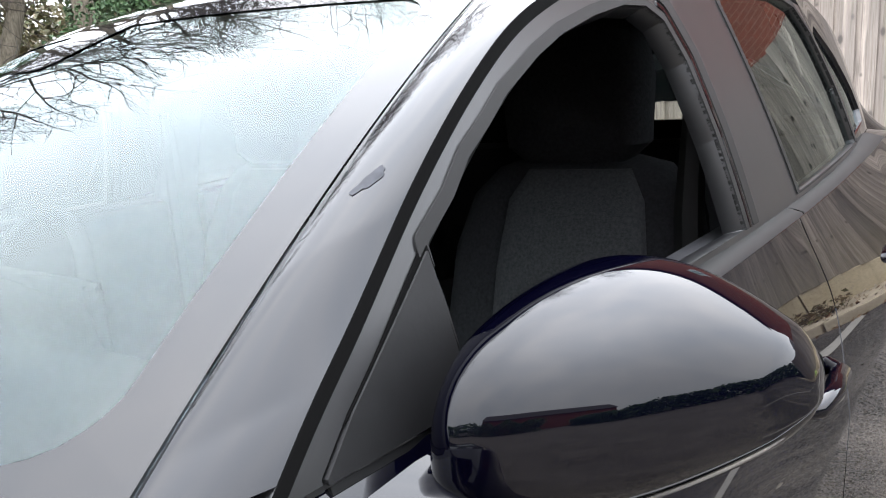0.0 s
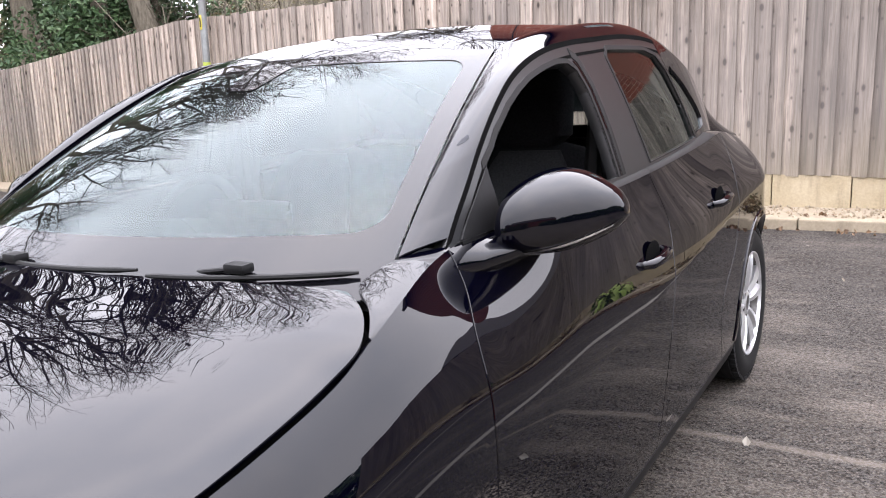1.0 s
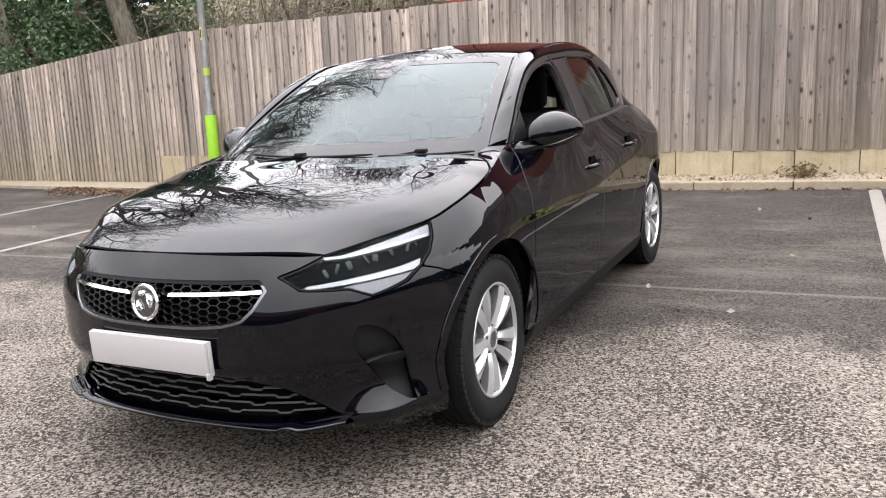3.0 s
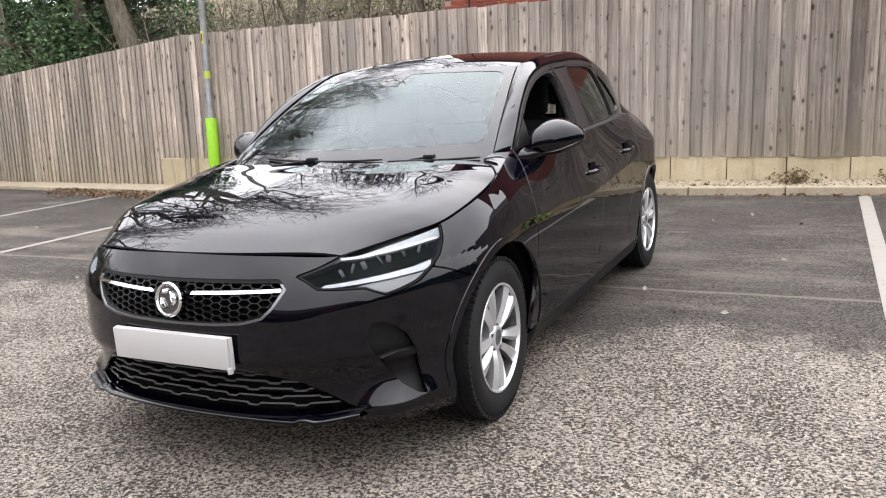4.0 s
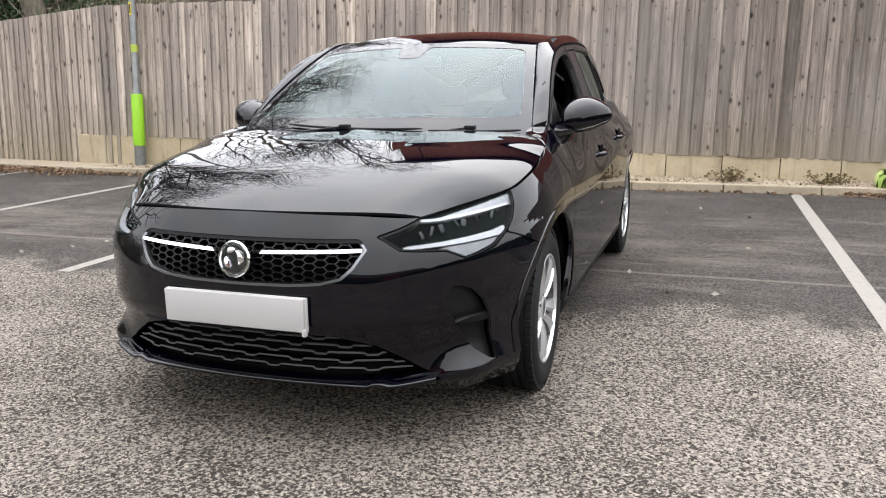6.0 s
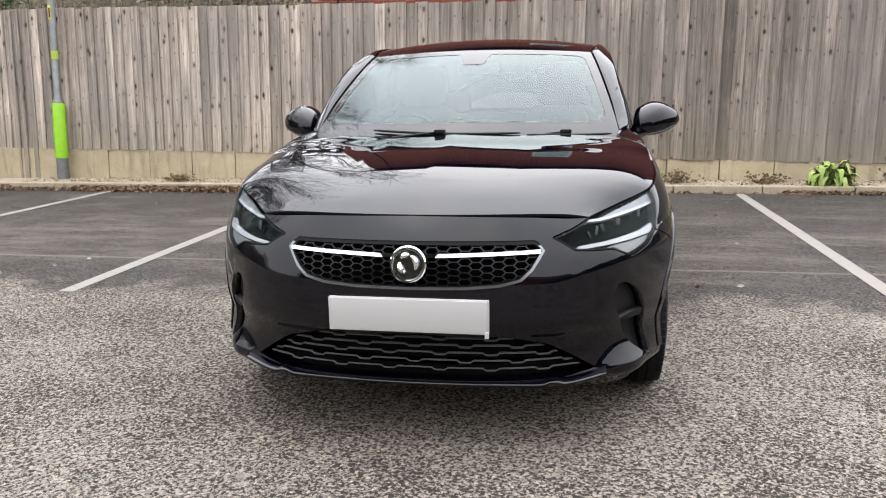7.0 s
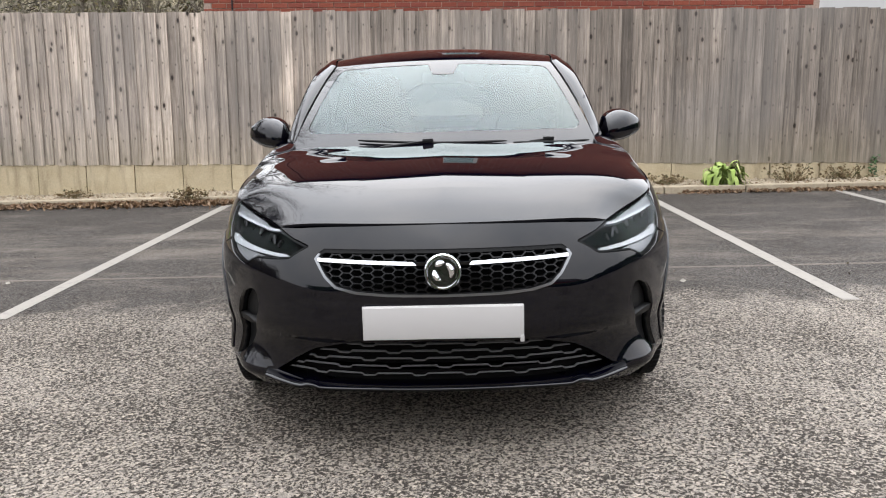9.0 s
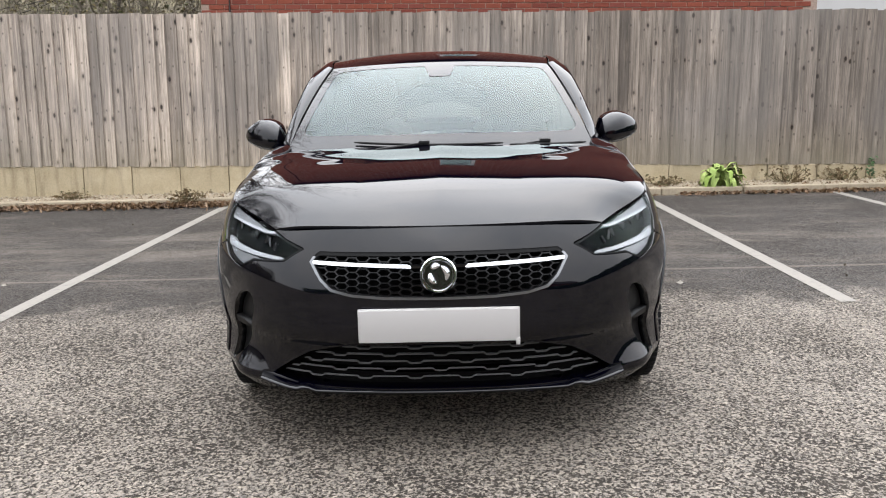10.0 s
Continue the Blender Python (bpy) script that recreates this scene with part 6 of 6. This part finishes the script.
def build_cabin():
    """Seats, dashboard, wheel and linings."""
    def lump(bm, rows, n=20, e=0.55):
        """Lofts rounded sections: centre, half width, half depth, along z."""
        rings = []
        for x, y, z, hx, hy in rows:
            ring = []
            for k in range(n):
                c, s = math.cos(2 * math.pi * k / n), math.sin(2 * math.pi * k / n)
                ring.append(bm.verts.new((x + hx * math.copysign(abs(c) ** e, c), y + hy * math.copysign(abs(s) ** e, s), z)))
            rings.append(ring)
        for a, b in zip(rings, rings[1:]):
            for k in range(n):
                bm.faces.new((a[k], a[(k + 1) % n], b[(k + 1) % n], b[k]))
        bm.faces.new(rings[0][::-1]), bm.faces.new(rings[-1])
        return bm
    for x in (0.4, -0.4):
        seat = piece("front_seat", None, CAR, label="dark front seat with grey centre panel")
        bm = bmesh.new()
        box(bm, x - 0.25, x + 0.25, 1.75, 2.25, 0.3, 0.52, 0.06, seg=3)
        part("cushion", bm, M_FABRIC, seat)
        bm = bmesh.new()
        lump(bm, [(x, 2.2, 0.42, 0.2, 0.05), (x, 2.2, 0.46, 0.25, 0.08), (x, 2.25, 0.7, 0.255, 0.085), (x, 2.3, 0.9, 0.245, 0.08), (x, 2.33, 1.0, 0.215, 0.07), (x, 2.345, 1.05, 0.165, 0.055), (x, 2.35, 1.068, 0.1, 0.03)])
        part("backrest", bm, M_FABRIC, seat)
        bm = bmesh.new()
        lump(bm, [(x + 0.03, 2.13, 0.5, 0.13, 0.01), (x + 0.03, 2.16, 0.68, 0.145, 0.02), (x + 0.03, 2.215, 0.88, 0.145, 0.02), (x + 0.025, 2.257, 1.0, 0.13, 0.018), (x + 0.02, 2.29, 1.05, 0.1, 0.012)])
        part("centre_panel", bm, M_FABRIC_G, seat, "grey woven centre panel")
        bm = bmesh.new()
        lump(bm, [(x, 2.33, 1.06, 0.1, 0.035), (x, 2.33, 1.09, 0.135, 0.055), (x, 2.335, 1.2, 0.14, 0.06), (x, 2.345, 1.28, 0.125, 0.052), (x, 2.35, 1.305, 0.08, 0.03)])
        part("headrest", bm, M_FABRIC, seat)
        for s in (-0.06, 0.06):
            bm = bmesh.new()
            tube(bm, [(x + s, 2.345, 1.0), (x + s, 2.34, 1.1)], 0.008, 8)
            part("post", bm, M_STEEL, seat)
    bench = piece("rear_bench", None, CAR, label="dark rear bench seat")
    bm = bmesh.new()
    box(bm, -0.66, 0.66, 2.75, 3.2, 0.32, 0.55, 0.06)
    part("cushion", bm, M_FABRIC, bench)
    bm = bmesh.new()
    box(bm, -0.64, 0.64, 3.2, 3.34, 0.5, 1.0, 0.05, Matrix.Translation((0, 0, 0)))
    part("backrest", bm, M_FABRIC, bench)
    for x in (-0.38, 0.38):
        bm = bmesh.new()
        box(bm, x - 0.12, x + 0.12, 3.27, 3.34, 1.0, 1.13, 0.03)
        part("headrest", bm, M_FABRIC, bench)
    dash = piece("dashboard", None, CAR, label="dark plastic dashboard")
    bm = bmesh.new()
    rows = []
    for y, z in ((0.98, 0.93), (1.2, 0.945), (1.4, 0.95), (1.52, 0.93), (1.58, 0.86), (1.56, 0.6)):
        rows.append([bm.verts.new((x, y + 0.16 * (abs(x) / 0.69) ** 2 * (1 if y < 1.4 else 0.2), z - 0.02 * (abs(x) / 0.69) ** 3 + (0.035 if -0.55 < x < -0.2 and 1.3 < y < 1.55 else 0))) for x in np.linspace(-0.69, 0.69, 25)])
    for a, b in zip(rows, rows[1:]):
        for k in range(24):
            bm.faces.new((a[k], a[k + 1], b[k + 1], b[k]))
    part("top", bm, M_TRIM, dash)
    bm = bmesh.new()
    box(bm, -0.1, 0.17, 1.5, 1.53, 0.88, 1.02, 0.01)
    part("display", bm, M_GLOSS, dash)
    wheel = piece("steering_wheel", None, CAR, pose(-0.36, 1.66, 0.88, 65, 0, 0), label="dark steering wheel")
    bm = bmesh.new()
    tube(bm, [(0.18 * math.cos(2 * math.pi * k / 32), 0.18 * math.sin(2 * math.pi * k / 32), 0) for k in range(33)], 0.016, 10, False)
    part("rim", bm, M_TRIM, wheel)
    bm = bmesh.new()
    box(bm, -0.075, 0.075, -0.06, 0.06, -0.04, 0.01, 0.02)
    box(bm, -0.17, 0.17, -0.018, 0.018, -0.02, 0.0, 0.006)
    part("boss", bm, M_TRIM, wheel)
    bm = bmesh.new()
    box(bm, -0.72, 0.72, 1.1, 3.3, 0.26, 0.3, 0.01)
    part("cabin_floor", bm, M_TRIM, CAR)
    bm = bmesh.new()
    box(bm, -0.12, 0.12, 1.5, 2.3, 0.3, 0.5, 0.03)
    part("console", bm, M_TRIM, CAR)
    bm = bmesh.new()
    box(bm, -0.6, 0.6, 3.34, 3.8, 0.92, 0.95, 0.01)
    part("parcel_shelf", bm, M_TRIM, CAR)
    for side in (1, -1):
        for ya, yb, name in ((1.36, 2.2, "door_lining"), (2.3, 3.0, "door_lining")):
            bm = bmesh.new()
            box(bm, side * 0.70 if side > 0 else -0.745, 0.745 if side > 0 else -0.70, ya, yb, 0.3, 0.985, 0.015)
            part(name, bm, M_TRIM, CAR)
        bm = bmesh.new()
        tube(bm, [(side * 0.73, 2.23, 0.4), (side * 0.725, 2.235, 0.99), (side * 0.66, 2.25, 1.2), (side * 0.6, 2.26, 1.36)], [0.06, 0.055, 0.045, 0.04], 10)
        part("pillar_lining", bm, M_TRIM, CAR)
        bm = bmesh.new()
        tube(bm, [(side * 0.665, 2.2, 1.2), (side * 0.655, 2.19, 1.0), (side * 0.65, 2.18, 0.5)], [0.014, 0.022, 0.022], 6)
        part("seat_belt", bm, M_SEAL, CAR)
    bm = bmesh.new()
    box(bm, -0.11, 0.11, 1.74, 1.765, 1.235, 1.295, 0.012)
    tube(bm, [(0, 1.74, 1.28), (0, 1.7, 1.32)], 0.012, 8)
    part("rear_view_mirror", bm, M_GLOSS, CAR)


build_body()
build_nose()
build_wheel()
build_mirror(1)
build_mirror(-1)
build_wipers()
build_smudge()
build_cabin()


# ---- small things along the kerb and on the tarmac ----
def leafy_weed(x, y, seed):
    """A bushy weed with broad bright leaves in rosettes."""
    rnd = random.Random(seed)
    base = Vector((x, y, ground_z(x, 6.5) + 0.06))
    ob = thing("weed", "bright green leafy weed growing in the gravel by the kerb", "plant", Matrix.Translation(base))
    stems, lv, lf = Sticks(), [], []
    for _ in range(70):
        an, tilt = rnd.uniform(0, 6.3), rnd.uniform(0.2, 1.45)
        d = Vector((math.sin(tilt) * math.cos(an) * 1.15, math.sin(tilt) * math.sin(an) * 0.75, math.cos(tilt)))
        length = rnd.uniform(0.13, 0.29) * (1.0 if tilt < 1 else 0.8)
        tip = d * length
        stems.stick(Vector((0, 0, 0)), tip * 0.6, 0.006, 0.004, 4)
        size = rnd.uniform(0.075, 0.13)
        side = d.cross(Vector((0, 0, 1))).normalized()
        n0, rows = len(lv), 6
        for k in range(rows):
            t = k / (rows - 1)
            c = tip * 0.6 + (d * (1 - 0.5 * t) + Vector((0, 0, -0.55 * t * t))).normalized() * size * 1.5 * t
            w = size * 0.44 * math.sin(math.pi * (0.12 + 0.86 * t)) ** 0.8
            up = Vector((0, 0, 0.25 * w))
            lv += [c - side * w + up, c, c + side * w + up]
        for k in range(rows - 1):
            for j in range(2):
                a = n0 + 3 * k + j
                lf.append((a, a + 1, a + 4, a + 3))
    piece("stem", mesh_of("stem", stems.v, stems.f, M_WEED), ob)
    piece("foliage", mesh_of("foliage", lv, lf, M_WEED, True), ob)


leafy_weed(3.12, 6.62, 4)


def dry_weed(x, y, seed, size):
    rnd = random.Random(seed)
    ob = thing("dry_weed", "small withered brown weed in the gravel", "plant", Matrix.Translation((x, y, ground_z(x, 6.5) + 0.05)), group="dry weeds")
    st = Sticks()
    for _ in range(60):
        p = Vector((rnd.gauss(0, 0.06), rnd.gauss(0, 0.03), 0))
        q = p + Vector((rnd.gauss(0, 0.09), rnd.gauss(0, 0.06), rnd.uniform(0.04, 0.16))) * size
        st.stick(p, q, 0.004, 0.002, 3)
        for _ in range(3):
            st.leaf(q + Vector((rnd.gauss(0, 0.02), rnd.gauss(0, 0.02), rnd.gauss(0, 0.02))), rnd.uniform(0.02, 0.05), rnd)
    piece("foliage", mesh_of("foliage", st.v, st.f, M_DRY), ob)


for x, y, s, k in ((3.95, 6.78, 1, 1.3), (4.62, 6.85, 2, 1.1), (1.55, 6.75, 3, 0.9), (-2.95, 6.4, 4, 0.8), (-4.4, 6.7, 5, 0.7), (5.3, 6.8, 6, 1.2), (2.5, 6.72, 7, 0.8)):
    dry_weed(x, y, s, k)


def green_sprig(x, y):
    rnd = random.Random(31)
    ob = thing("sprig", "thin dark green sprig against the footing", "plant", Matrix.Translation((x, y, ground_z(x, 6.5) + 0.08)))
    st = Sticks()
    for _ in range(50):
        st.leaf(Vector((rnd.gauss(0, 0.025), rnd.gauss(0, 0.015), rnd.uniform(0, 0.27))), rnd.uniform(0.03, 0.06), rnd)
    piece("foliage", mesh_of("foliage", st.v, st.f, M_IVY), ob)


green_sprig(5.0, 6.93)


def scatter():
    rnd = random.Random(9)
    # dead leaves, thickest against the kerb
    lv = Sticks()
    for x0, x1, n, spread, heap in ((-5.6, -2.3, 1900, 0.1, 0.04), (-9.5, -6.6, 700, 0.22, 0.05), (-6.6, -5.6, 150, 0.08, 0.02), (2.6, 5.5, 560, 0.06, 0.025), (-2.3, 2.6, 130, 0.06, 0.0), (5.5, 8.0, 80, 0.06, 0.01)):
        for _ in range(n):
            x = rnd.uniform(x0, x1)
            ky = along(x - BEND_X, 0.655)[1]
            y = ky - abs(rnd.gauss(0, spread))
            lv.leaf(on_ground(x, y, 0.008 + rnd.random() * heap), rnd.uniform(0.025, 0.07), rnd)
    for _ in range(420):
        x = rnd.uniform(-6.6, 8)
        y = rnd.uniform(6.57, 6.95)
        lv.leaf(Vector((x, y, ground_z(x, 6.5) + 0.085)), rnd.uniform(0.02, 0.05), rnd)
    thing("leaf_litter", "drift of dry brown leaves along the kerb", "leaves", kind="stuff", data=mesh_of("leaf_litter", lv.v, lv.f, M_LITTER))
    # loose stones behind the kerb
    v, f = [], []
    for _ in range(2600):
        x = rnd.uniform(-6.6, 8.4)
        y = 6.57 + 0.4 * rnd.random()
        c = Vector((x, y, ground_z(x, 6.6) + 0.07 + 0.03 * (y - 6.55) / 0.4))
        r = rnd.uniform(0.008, 0.022)
        q = Euler((rnd.uniform(0, 6), rnd.uniform(0, 6), rnd.uniform(0, 6))).to_matrix()
        n0 = len(v)
        for a, b, d in ((1, 0, 0), (-1, 0, 0), (0, 0.8, 0), (0, -0.8, 0), (0, 0, 0.6), (0, 0, -0.6)):
            v.append(c + q @ Vector((a * r, b * r, d * r)))
        for a, b, d in ((0, 2, 4), (2, 1, 4), (1, 3, 4), (3, 0, 4), (2, 0, 5), (1, 2, 5), (3, 1, 5), (0, 3, 5)):
            f.append((n0 + a, n0 + b, n0 + d))
    thing("gravel", "loose tan gravel stones behind the kerb", "gravel", kind="stuff", data=mesh_of("gravel", v, f, M_GRAVEL))
    # pale scraps and single leaves on the tarmac
    lv = Sticks()
    for _ in range(80):
        x, y = rnd.uniform(-9, 7), 6.2 - 4.6 * rnd.random() ** 1.3
        lv.leaf(on_ground(x, y, 0.008), rnd.uniform(0.015, 0.04), rnd, 0.1)
    for x, y in ((0.95, 2.75), (1.2, 2.32), (1.45, 2.36), (1.7, 4.9), (1.3, 5.3), (-3.3, 2.2)):
        lv.leaf(on_ground(x, y, 0.008), 0.045, rnd, 0.1)
    thing("scraps", "pale scraps of dry leaf on the tarmac", "leaves", kind="stuff", data=mesh_of("scraps", lv.v, lv.f, M_SCRAP))


scatter()
